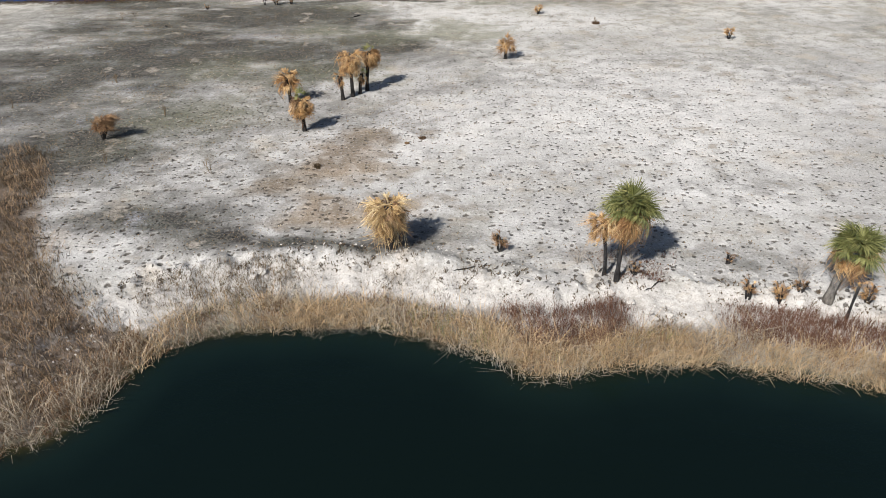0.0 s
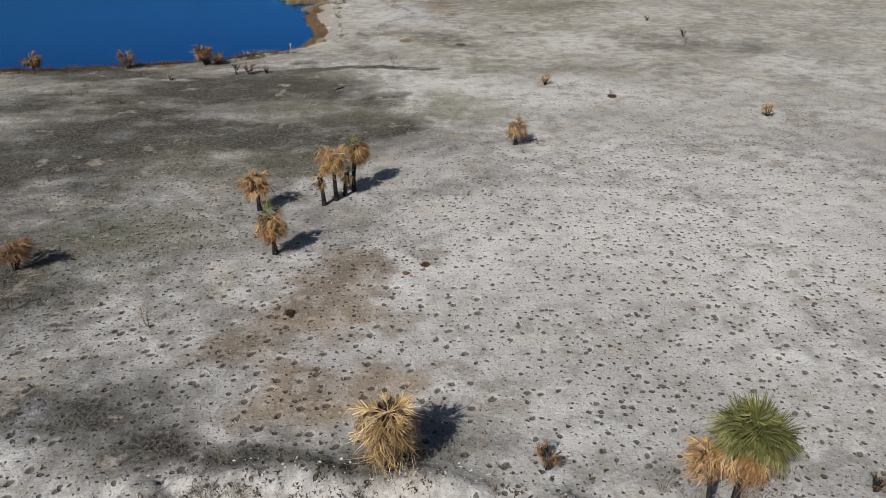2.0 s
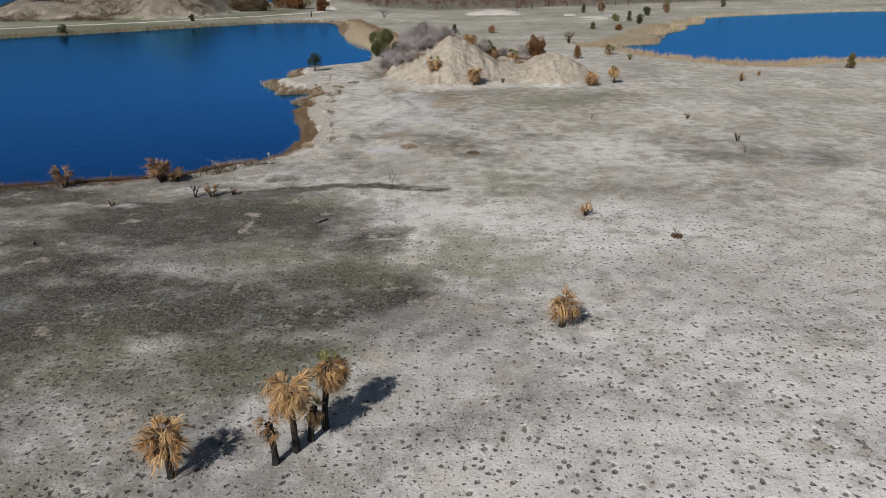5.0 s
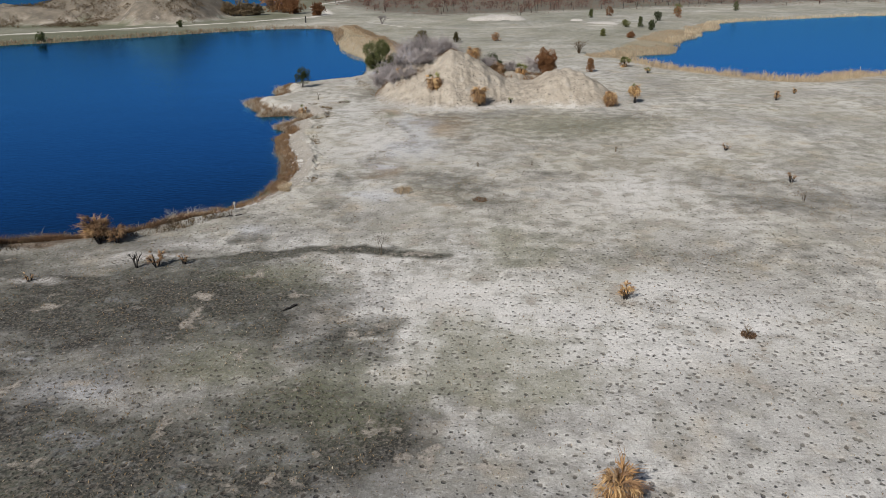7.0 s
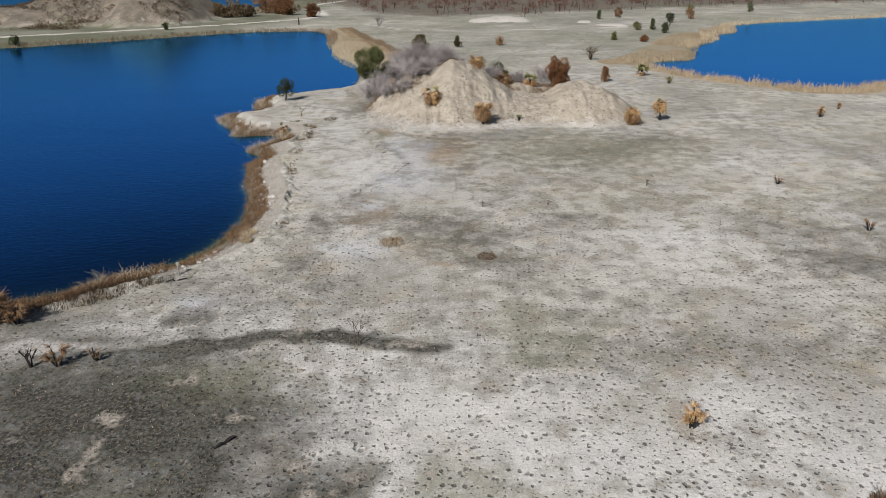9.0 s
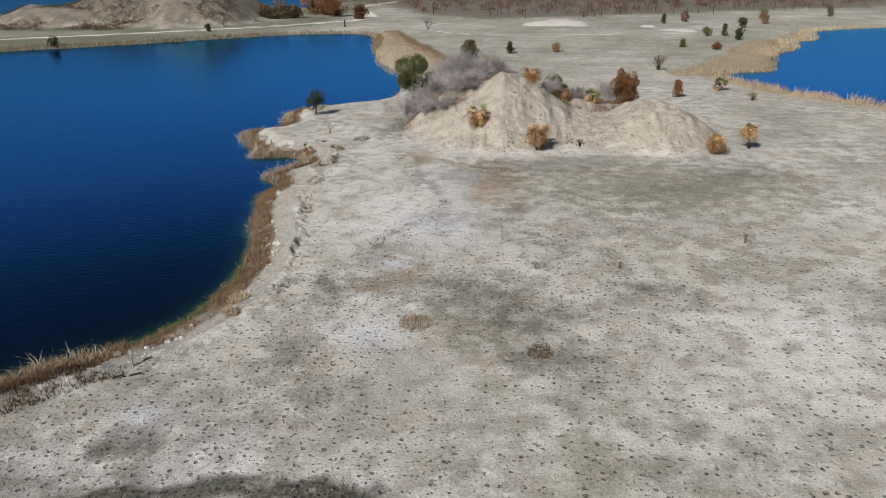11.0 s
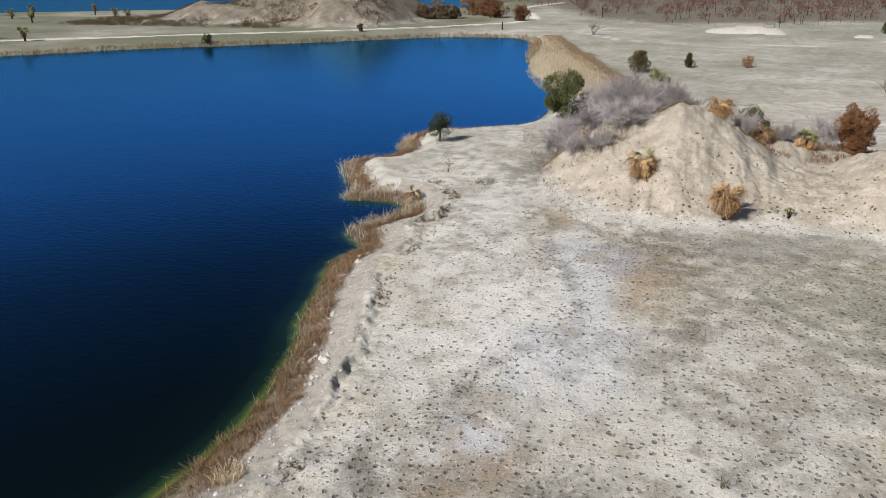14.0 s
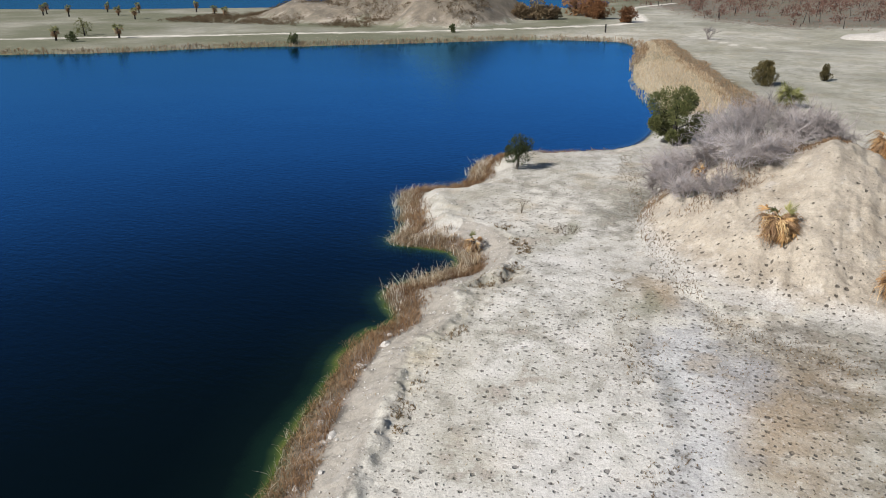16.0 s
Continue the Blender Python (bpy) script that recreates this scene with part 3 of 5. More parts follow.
def along(x, y, line):
    out = np.full(x.shape, 1e9)
    for (ax, ay), (bx, by) in zip(line, line[1:]):
        ex, ey = bx - ax, by - ay
        k = np.clip(((x - ax) * ex + (y - ay) * ey) / (ex * ex + ey * ey), 0, 1)
        out = np.minimum(out, np.hypot(x - ax - k * ex, y - ay - k * ey))
    return out


def axis(a, b, step, lo, hi, growth):
    mid = np.arange(a, b, step)
    up, down, s = [b], [], step
    while up[-1] < hi:
        s *= 1 + growth
        up.append(up[-1] + s)
    s, low = step, a
    while low > lo:
        s *= 1 + growth
        low -= s
        down.append(low)
    return np.concatenate([down[::-1], mid, up])


def sheet(name, xs, ys, z, mat, attrs, keep=None):
    """A grid of quads over xs and ys, with an attribute a point for each name in attrs."""
    nx, ny = len(xs), len(ys)
    gx, gy = np.meshgrid(xs, ys)
    co = np.stack([gx, gy, z], -1).reshape(-1, 3).astype(np.float32)
    i = (np.arange(ny - 1)[:, None] * nx + np.arange(nx - 1)[None, :])
    quads = np.stack([i, i + 1, i + 1 + nx, i + nx], -1).reshape(-1, 4)
    if keep is not None:
        quads = quads[keep.reshape(-1)[quads].any(1)]
        used = np.unique(quads)
        back = np.zeros(len(co), np.int64)
        back[used] = np.arange(len(used))
        quads, co = back[quads], co[used]
        attrs = {k: v.reshape(-1)[used] for k, v in attrs.items()}
    me = bpy.data.meshes.new(name)
    me.vertices.add(len(co))
    me.vertices.foreach_set("co", co.ravel())
    me.loops.add(quads.size)
    me.loops.foreach_set("vertex_index", quads.ravel().astype(np.int32))
    me.polygons.add(len(quads))
    me.polygons.foreach_set("loop_start", np.arange(0, quads.size, 4, dtype=np.int32))
    me.polygons.foreach_set("use_smooth", np.ones(len(quads), bool))
    for k, v in attrs.items():
        a = me.attributes.new(k, "FLOAT", "POINT")
        a.data.foreach_set("value", np.asarray(v, np.float32).ravel())
    me.update(calc_edges=True)
    me.materials.append(mat)
    return new(name, me)


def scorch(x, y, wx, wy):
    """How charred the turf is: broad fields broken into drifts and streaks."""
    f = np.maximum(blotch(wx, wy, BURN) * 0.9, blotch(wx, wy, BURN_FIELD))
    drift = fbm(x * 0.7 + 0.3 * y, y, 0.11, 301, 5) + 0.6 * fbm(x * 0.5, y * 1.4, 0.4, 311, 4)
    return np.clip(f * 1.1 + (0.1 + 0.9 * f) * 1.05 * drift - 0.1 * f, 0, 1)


def build_ground():
    xs = axis(-17, 19, 0.11, -3000, 3000, 0.04)
    ys = axis(20, 146, 0.11, -600, 4000, 0.03)
    gx, gy = np.meshgrid(xs, ys)
    shores = [shore_distance(gx, gy, poly) for _, poly, _, _ in LAKES]
    z = land(gx, gy, shores)
    flat = (shores[0] > 4.6) & (shores[1] > 4.6)
    # hoof prints: a pit with a raised lip each
    prints, lips = np.zeros(z.shape), np.zeros(z.shape)
    step = 0.64
    px, py = np.meshgrid(np.arange(-40, 44, step), np.arange(26.5, 150, step))
    px, py = px.ravel() + rng.uniform(-0.33, 0.33, px.size), py.ravel() + rng.uniform(-0.33, 0.33, px.size)
    dens = 0.74 + 0.7 * fbm(px, py, 0.12, 201)
    dens = dens * np.where((px < -5) & (py > 104), 0.5, 1.0)
    dens = np.where((px < 0) & (py < 46), np.maximum(dens, 0.85), dens)
    edge = shore_distance(px, py, WEST_LAKE)
    dens = np.where((edge > 3.4) & (edge < 5.6), 0.95, dens)
    up = mound_height(px, py)
    dens = np.where(up > 0.1, np.clip(0.62 - 0.2 * up, 0.05, 0.5), dens)
    sel = rng.random(px.size) < 0.28 * dens
    px, py = px[sel], py[sel]
    size, turn = rng.uniform(0.105, 0.14, px.size) * (1 + 0.12 * (mound_height(px, py) > 0.15) + 0.22 * ((py < 42) & (px < 2)) - 0.28 * np.clip((py - 60) / 40, 0, 1)), rng.uniform(0, math.pi, px.size)
    for cx, cy, s, a in zip(px, py, size, turn):
        i0, i1 = np.searchsorted(xs, (cx - 3 * s, cx + 3 * s))
        j0, j1 = np.searchsorted(ys, (cy - 3 * s, cy + 3 * s))
        if i1 - i0 < 3 or j1 - j0 < 3 or not flat[j0, i0]:
            continue
        dx, dy = gx[j0:j1, i0:i1] - cx, gy[j0:j1, i0:i1] - cy
        u, v = dx * math.cos(a) + dy * math.sin(a), dy * math.cos(a) - dx * math.sin(a)
        r2 = (u / s) ** 2 + (v / (0.75 * s)) ** 2
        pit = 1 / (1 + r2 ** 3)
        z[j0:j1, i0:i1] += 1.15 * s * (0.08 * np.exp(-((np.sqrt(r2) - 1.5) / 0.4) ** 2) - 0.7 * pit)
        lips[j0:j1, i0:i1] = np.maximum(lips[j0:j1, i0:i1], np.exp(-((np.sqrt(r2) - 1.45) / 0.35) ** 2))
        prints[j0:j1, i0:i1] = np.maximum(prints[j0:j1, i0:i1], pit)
    GRID.update(x=xs, y=ys, z=z)
    m = mound_height(gx, gy)
    wet = np.clip((LEVEL + 0.12 - z) / 0.2, 0, 1)
    tr = along(gx, gy, TRACK)
    wx, wy = warp(gx, gy)
    core = (gx > -19) & (gx < 21) & (gy < 148)
    tread = np.clip(0.78 + 0.8 * fbm(gx, gy, 0.12, 201), 0.2, 1.0) * np.where(core, 0.9, 1.0) * np.clip((230 - gy) / 60, 0, 1) * (shores[0] > 4.2) * (shores[1] > 4.4) * (z > -0.4)
    tread = np.where((gx < -2 + 2 * fbm(gx, gy, 0.2, 209)) & (gy < 46) & (shores[0] > 4.2), 0.75, tread)
    tread = np.where(m > 0.1, np.clip(0.5 - 0.07 * m, 0.1, 0.5) * (gy < 170), tread)
    quiet = np.clip(np.maximum.reduce([(gy - 170) / 40, (3.0 - shores[0]) / 1.0, (4.2 - shores[1]) / 0.5, 0.7 * np.clip(m, 0, 1)]), 0, 1)
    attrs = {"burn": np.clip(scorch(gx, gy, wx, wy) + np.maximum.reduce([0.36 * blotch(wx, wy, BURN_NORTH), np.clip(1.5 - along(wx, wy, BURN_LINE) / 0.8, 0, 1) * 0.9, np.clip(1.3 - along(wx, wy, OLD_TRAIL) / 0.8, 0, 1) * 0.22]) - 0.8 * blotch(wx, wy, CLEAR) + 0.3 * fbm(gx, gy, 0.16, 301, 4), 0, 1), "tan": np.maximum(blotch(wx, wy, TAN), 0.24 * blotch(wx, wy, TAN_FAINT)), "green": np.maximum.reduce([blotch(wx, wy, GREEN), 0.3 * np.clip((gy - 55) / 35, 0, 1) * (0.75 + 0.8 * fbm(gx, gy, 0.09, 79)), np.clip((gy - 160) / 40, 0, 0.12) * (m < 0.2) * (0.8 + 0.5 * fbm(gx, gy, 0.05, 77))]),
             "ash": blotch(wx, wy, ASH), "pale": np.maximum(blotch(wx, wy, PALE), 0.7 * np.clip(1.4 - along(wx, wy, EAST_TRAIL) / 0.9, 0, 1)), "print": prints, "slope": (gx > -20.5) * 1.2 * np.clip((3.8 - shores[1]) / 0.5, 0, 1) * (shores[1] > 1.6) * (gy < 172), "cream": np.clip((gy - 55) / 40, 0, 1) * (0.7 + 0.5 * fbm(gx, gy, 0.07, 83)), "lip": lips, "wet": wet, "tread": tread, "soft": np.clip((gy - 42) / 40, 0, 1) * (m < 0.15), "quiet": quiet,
             "sand": np.clip(m / 0.5, 0, 1), "heath": np.clip(m / 2, 0, 1) * (gy > 240), "chalk": np.maximum.reduce([blotch(wx, wy, SAND_LENS), np.clip((4.6 - shores[0]) / 1.0, 0, 1) * (gx > np.interp(gy, SCRUB_Y, SCRUB_X) + 0.5), 0.3 * np.clip((4.0 - shores[1]) / 1.0, 0, 1) * (gy < 172) * (gx > -21), 0.55 * np.clip(1.3 - m / 0.9, 0, 1) * (m > 0.08) * (gy < 200), 0.85 * np.clip((4.5 - shores[1]) / 1.0, 0, 1) * (gy > 205) * (fbm(gx, gy, 0.12, 91) > -0.1)]),
             "straw": np.maximum.reduce([inside(gx, gy, NORTH_REEDS), inside(gx, gy, EAST_REEDS), 1.0 * ((shores[2] < 4) & (gy < 200)), 0.55 * ((shores[2] < 9) & (gy < 186))]), "turf": np.maximum(np.clip((-30 - gx) / 25, 0, 1.1) * (gy > 195) * (m < 0.3), 0.5 * np.clip((gy - 175) / 40, 0, 1) * (m < 0.3)) * (0.85 + 0.5 * fbm(gx, gy, 0.04, 85)), "track": np.maximum(np.clip(1.6 - tr / 1.6, 0, 1) * 0.9, np.clip(1.5 - along(gx, gy, PATH) / 0.9, 0, 1) * 0.6),
             # The last two terms also darken the ground for shade among pond reeds and scrub.
             "litter_shade": np.maximum.reduce([0.9 * np.clip((4.6 + 1.2 * fbm(gx, gy, 0.3, 17) - shores[1]) / 0.8, 0, 1) * np.clip((-20 - gx) / 3, 0, 1) * (gy < 100), np.clip((2.0 - shores[1]) / 0.6, 0, 1) * (gy < 172), 0.6 * np.clip((2.4 - shores[1]) / 1.0, 0, 1) * (gy > 205) * (gx < -30), np.clip(1.6 - along(gx, gy, DAMP) / 2.2, 0, 1), np.clip((2.6 - shores[0]) / 0.8, 0, 1), np.clip((np.interp(gy, SCRUB_Y, SCRUB_X) - gx + 0.8 * fbm(gx, gy, 0.5, 15)) / 0.8, 0, 1) * np.clip((gx + 44 + 14 * fbm(gx, gy, 0.08, 13)) / 6, 0, 1) * np.clip((43.5 - gy + 3 * fbm(gx, gy, 0.2, 12)) / 3, 0, 1) * np.clip((gy - 12 + 6 * fbm(gx, gy, 0.1, 14)) / 4, 0, 1)]),
             "embers": np.clip((gy - np.interp(gx, WOOD_X, WOOD_Y) - 12 + 30 * fbm(gx, gy, 0.02, 95)) / 25, 0, 1)}
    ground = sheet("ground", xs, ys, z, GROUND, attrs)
    tagged(ground, "pale burnt marl ground pitted with hoof prints", "ground", kind="structure")
    # water, one sheet a lake
    lx, ly = xs[::3], ys[::3]
    for k, (name, poly, _, _) in enumerate(LAKES):
        d, depth = shores[k][::3, ::3], LEVEL - z[::3, ::3]
        lake = sheet(name, lx, ly, np.full(depth.shape, LEVEL), WATER if k else POND_WATER, {"depth": depth}, (d < 0.3) | ((d < 3) & (depth > -0.1)))
        tagged(lake, "still dark blue lake water with green margins", "water", kind="structure")


build_ground()


# ---- mesh tools ----
def raw_mesh(name, co, faces, mat, smooth=False):
    """A mesh from arrays: points, and faces of equal length."""
    co, faces = np.asarray(co, np.float32).reshape(-1, 3), np.asarray(faces, np.int32)
    me = bpy.data.meshes.new(name)
    me.vertices.add(len(co))
    me.vertices.foreach_set("co", co.ravel())
    n = faces.shape[1]
    me.loops.add(faces.size)
    me.loops.foreach_set("vertex_index", faces.ravel())
    me.polygons.add(len(faces))
    me.polygons.foreach_set("loop_start", np.arange(0, faces.size, n, dtype=np.int32))
    me.polygons.foreach_set("use_smooth", np.full(len(faces), smooth))
    me.update(calc_edges=True)
    me.materials.append(mat)
    return me


def part(name, mesh, parent, label="", m=None):
    ob = new(name, mesh)
    ob.parent = parent
    if m is not None:
        ob.matrix_basis = m
    return tagged(ob, label)


def ribbons(base, tip, mid, width, side):
    """Thin tapered blades: base, middle and tip points, full width and sideways direction, as arrays."""
    n = len(base)
    w = (side * width[:, None]) * 0.5
    co = np.stack([base - w * 0.7, base + w * 0.7, mid + w, mid - w, tip + w * 0.12, tip - w * 0.12], 1)
    i = np.arange(n)[:, None] * 6
    return co.reshape(-1, 3), np.concatenate([i + np.array([[0, 1, 2, 3]]), i + np.array([[3, 2, 4, 5]])])


def blades(x, y, z, h, width, lean, g):
    """Blades of grass or reed that stand at x, y, z and bend over by up to lean of their height."""
    n = len(x)
    a, b = g.uniform(0, 2 * math.pi, n), g.uniform(0, 2 * math.pi, n)
    ln = h * g.uniform(0.1, lean, n)
    base = np.stack([x, y, z], 1)
    way = np.stack([np.cos(a), np.sin(a), np.zeros(n)], 1)
    mid = base + way * (ln * 0.3)[:, None] + np.stack([0 * h, 0 * h, h * 0.6], 1)
    tip = base + way * ln[:, None] + np.stack([0 * h, 0 * h, h * g.uniform(0.8, 1.0, n)], 1)
    side = np.stack([np.cos(b), np.sin(b), np.zeros(n)], 1)
    return ribbons(base, tip, mid, width, side)


def sticks(p0, p1, r0, r1):
    """Three-sided tapering sticks from p0 to p1."""
    p0, p1 = np.asarray(p0, float), np.asarray(p1, float)
    d = p1 - p0
    d /= np.linalg.norm(d, axis=1)[:, None] + 1e-9
    up = np.where(np.abs(d[:, 2:3]) > 0.9, np.array([[1.0, 0, 0]]), np.array([[0, 0, 1.0]]))
    u = np.cross(d, up)
    u /= np.linalg.norm(u, axis=1)[:, None]
    v = np.cross(d, u)
    rings = []
    for p, r in ((p0, r0), (p1, r1)):
        r = np.broadcast_to(r, len(p0))[:, None]
        rings += [p + r * (u * math.cos(k) + v * math.sin(k)) for k in (0, 2.0944, 4.1888)]
    co = np.stack(rings, 1).reshape(-1, 3)
    i = np.arange(len(p0))[:, None] * 6
    return co, np.concatenate([i + np.array([[k, (k + 1) % 3, (k + 1) % 3 + 3, k + 3]]) for k in range(3)])


def join(*pieces):
    co, fa, n = [], [], 0
    for c, f in pieces:
        co.append(c)
        fa.append(f + n)
        n += len(c)
    return np.concatenate(co), np.concatenate(fa)


def tube(points, radii, sides=10, g=None, knobble=0.0):
    """A trunk through the points."""
    co, n = [], len(points)
    for p, r in zip(points, radii):
        for k in range(sides):
            a = 2 * math.pi * k / sides
            rr = r * (1 + (g.uniform(-knobble, knobble) if g is not None else 0))
            co.append((p[0] + rr * math.cos(a), p[1] + rr * math.sin(a), p[2]))
    fa = [(j * sides + k, j * sides + (k + 1) % sides, (j + 1) * sides + (k + 1) % sides, (j + 1) * sides + k) for j in range(n - 1) for k in range(sides)]
    return np.array(co), np.array(fa)


def leaf_cards(centres, radii, per, size, g, flat=0.7):
    """Many small pointed leaf sprays round each centre."""
    n = len(centres) * per
    c = np.repeat(np.asarray(centres, float), per, 0)
    d = g.normal(size=(n, 3))
    d /= np.linalg.norm(d, axis=1)[:, None]
    r = np.repeat(np.broadcast_to(radii, len(centres)), per) * g.uniform(0.35, 1.0, n) ** 0.6
    p = c + d * r[:, None] * np.array([1, 1, flat])
    out = d + g.normal(scale=0.5, size=(n, 3)) + np.array([0, 0, 0.6])
    out /= np.linalg.norm(out, axis=1)[:, None]
    side = np.cross(out, g.normal(size=(n, 3)))
    side /= np.linalg.norm(side, axis=1)[:, None]
    s = size * g.uniform(0.6, 1.4, n)
    return ribbons(p, p + out * (s * 1.3)[:, None], p + out * (s * 0.6)[:, None], s * 0.4, side)


# ---- palms ----
def frond(name, mat, fan, petiole, length, droop, curl, seed, wide=0.085):
    """One fan leaf: a stalk along +y and pleated segments that spread from its end."""
    g = np.random.default_rng(seed)
    dead = curl > 0.2
    n = 30 if dead else 42
    a = np.linspace(-fan / 2, fan / 2, n) + g.uniform(-1, 1, n) * (0.24 if dead else 0.06)
    ln = length * (1 - 0.22 * np.abs(a) / (fan / 2)) * g.uniform(0.4 if dead else 0.65, 1.15, n)
    way = np.stack([np.sin(a), np.cos(a), np.zeros(n)], 1)
    base = np.stack([0 * a, petiole * (1 - (0.25 * g.random(n) if dead else 0 * a)), 0 * a - 0.10 * petiole], 1)
    hang = droop * ln * (g.uniform(0.1, 1.7, n) if dead else g.uniform(0.7, 1.3, n))
    mid = base + way * (ln * 0.55)[:, None] + np.stack([0 * a, 0 * a, -0.25 * hang + g.uniform(-0.06, 0.06, n)], 1)
    tip = base + way * (ln * (1 - curl))[:, None] + np.stack([g.normal(scale=0.08, size=n), g.normal(scale=0.08, size=n), -hang], 1) * (1 if dead else np.array([[0, 0, 1]]))
    side = np.stack([np.cos(a), -np.sin(a), g.uniform(-0.9, 0.9, n)], 1)
    stalk = sticks([(0, 0, 0), (0, petiole * 0.6, 0.02)], [(0, petiole * 0.6, 0.02), (0, petiole + 0.1, -0.1 * petiole)], 0.022, 0.014)
    return raw_mesh(name, *join(ribbons(base, tip, mid, np.full(n, wide * length) * g.uniform(0.7, 1.3, n), side), stalk), mat)


GREEN_FRONDS = [frond("green_frond", FROND_GREEN, 3.6, 0.6, 0.70, 0.62, 0.12, 10 + k, 0.045) for k in range(4)]
DEAD_FRONDS = [frond("dead_frond", FROND_DEAD, 1.2 + 0.25 * k, 0.42 + 0.07 * k, 0.76, 0.6 + 0.13 * k, 0.25 + 0.07 * k, 20 + k, 0.034) for k in range(5)]
STRAW_FRONDS = [frond("straw_frond", FROND_STRAW, 1.3 + 0.25 * k, 0.42 + 0.08 * k, 0.8, 0.6 + 0.15 * k, 0.3 + 0.07 * k, 40 + k, 0.032) for k in range(5)]
BROWN_FRONDS = [frond("brown_frond", FROND_BROWN, 1.4 + 0.2 * k, 0.5, 0.7, 0.7 + 0.12 * k, 0.32, 30 + k, 0.036) for k in range(4)]


def palm(x, y, high, spread, green, dead, label, lean=(0.0, 0.0), seed=0, brown=0.15, low=-70, trunk_mat=None, radius=0.145, group="", category="palm", dry=None, rise=52):
    """A cabbage palm: charred trunk, a head of living fans above and a skirt of scorched fans below. high: to the heart of the head."""
    g = np.random.default_rng(900 + seed)
    root = tagged(new("palm_tree"), label, category, group)
    root.location = (x, y, at(x, y) - 0.04)
    pts, rad, n = [], [], 9
    for k in range(n):
        t = k / (n - 1)
        pts.append((lean[0] * t * t, lean[1] * t * t, high * t))
        rad.append(radius * (1.25 - 0.35 * min(t * 4, 1) + 0.18 * (t > 0.75)))
    co, fa = tube(pts, rad, 10, g, 0.10)
    part("trunk", raw_mesh("trunk", co, fa, trunk_mat or CHAR, True), root, "fire-blackened trunk")
    top = Vector(pts[-1])
    dead = int(dead * (1.7 if 100 < y < 210 else 1.35))
    high *= 1.1 if 40 < y < 64 else 1.0
    total, k = green + dead, 0
    for k in range(total):
        living = k < green
        az = k * 2.39996 + g.uniform(-0.3, 0.3)
        if living:
            el = 86 - (78 if green > 8 else 45) * (k / max(green, 1)) + g.uniform(-12, 12)
            me = GREEN_FRONDS[int(g.integers(4))]
        else:
            t = (k - green) / max(dead - 1, 1)
            start = 15 if green else rise
            el = start + (low - start) * t + g.uniform(-20, 20)
            me = BROWN_FRONDS[int(g.integers(4))] if g.random() < brown else (dry or DEAD_FRONDS)[int(g.integers(5))]
        s = spread / 1.35 * g.uniform(0.6, 1.22) * (0.7 if living and green < 8 else 1.0)
        drop = Vector((0, 0, -0.35 * spread * (0 if living else (k - green) / max(dead, 1))))
        m = Matrix.Translation(top + drop) @ pose(0, 0, 0, 0, 0, math.degrees(az)) @ pose(0, 0, 0, el, g.uniform(-45, 45), 0) @ Matrix.Scale(s, 4)
        part("frond", me, root, "", m)
    return root


def palmetto(x, y, high, wide, fronds, label, seed=0, green=0.0, meshes=None, stalks=7, category="palmetto"):
    """A trunkless palm bush: blackened stems and scorched fans that rise from the ground."""
    g = np.random.default_rng(700 + seed)
    root = tagged(new("palmetto_bush"), label, category, "scorched palmettos")
    root.location = (x, y, at(x, y) - 0.03)
    a = g.uniform(0, 2 * math.pi, stalks)
    r = wide * 0.32 * g.uniform(0.3, 1, stalks)
    p1 = np.stack([r * np.cos(a), r * np.sin(a), high * g.uniform(0.4, 0.75, stalks)], 1)
    p0 = np.stack([0.08 * np.cos(a), 0.08 * np.sin(a), 0 * a], 1)
    co, fa = sticks(p0, p1, 0.05, 0.03)
    part("stem_clump", raw_mesh("stem_clump", co, fa, CHAR), root, "charred black stems")
    for k in range(int(fronds * 1.6)):
        base = p1[k % stalks] * g.uniform(0.3, 0.95)
        az = math.atan2(base[1], base[0]) + g.uniform(-1.1, 1.1)
        me = GREEN_FRONDS[k % 4] if g.random() < green else (meshes or DEAD_FRONDS)[k % 4]
        m = Matrix.Translation(Vector(base)) @ pose(0, 0, 0, 0, 0, math.degrees(az) - 90) @ pose(0, 0, 0, g.uniform(52, 92), g.uniform(-50, 50), 0) @ Matrix.Scale(g.uniform(0.5, 1.0) * high / 2.4, 4)
        part("frond", me, root, "", m)
    return root


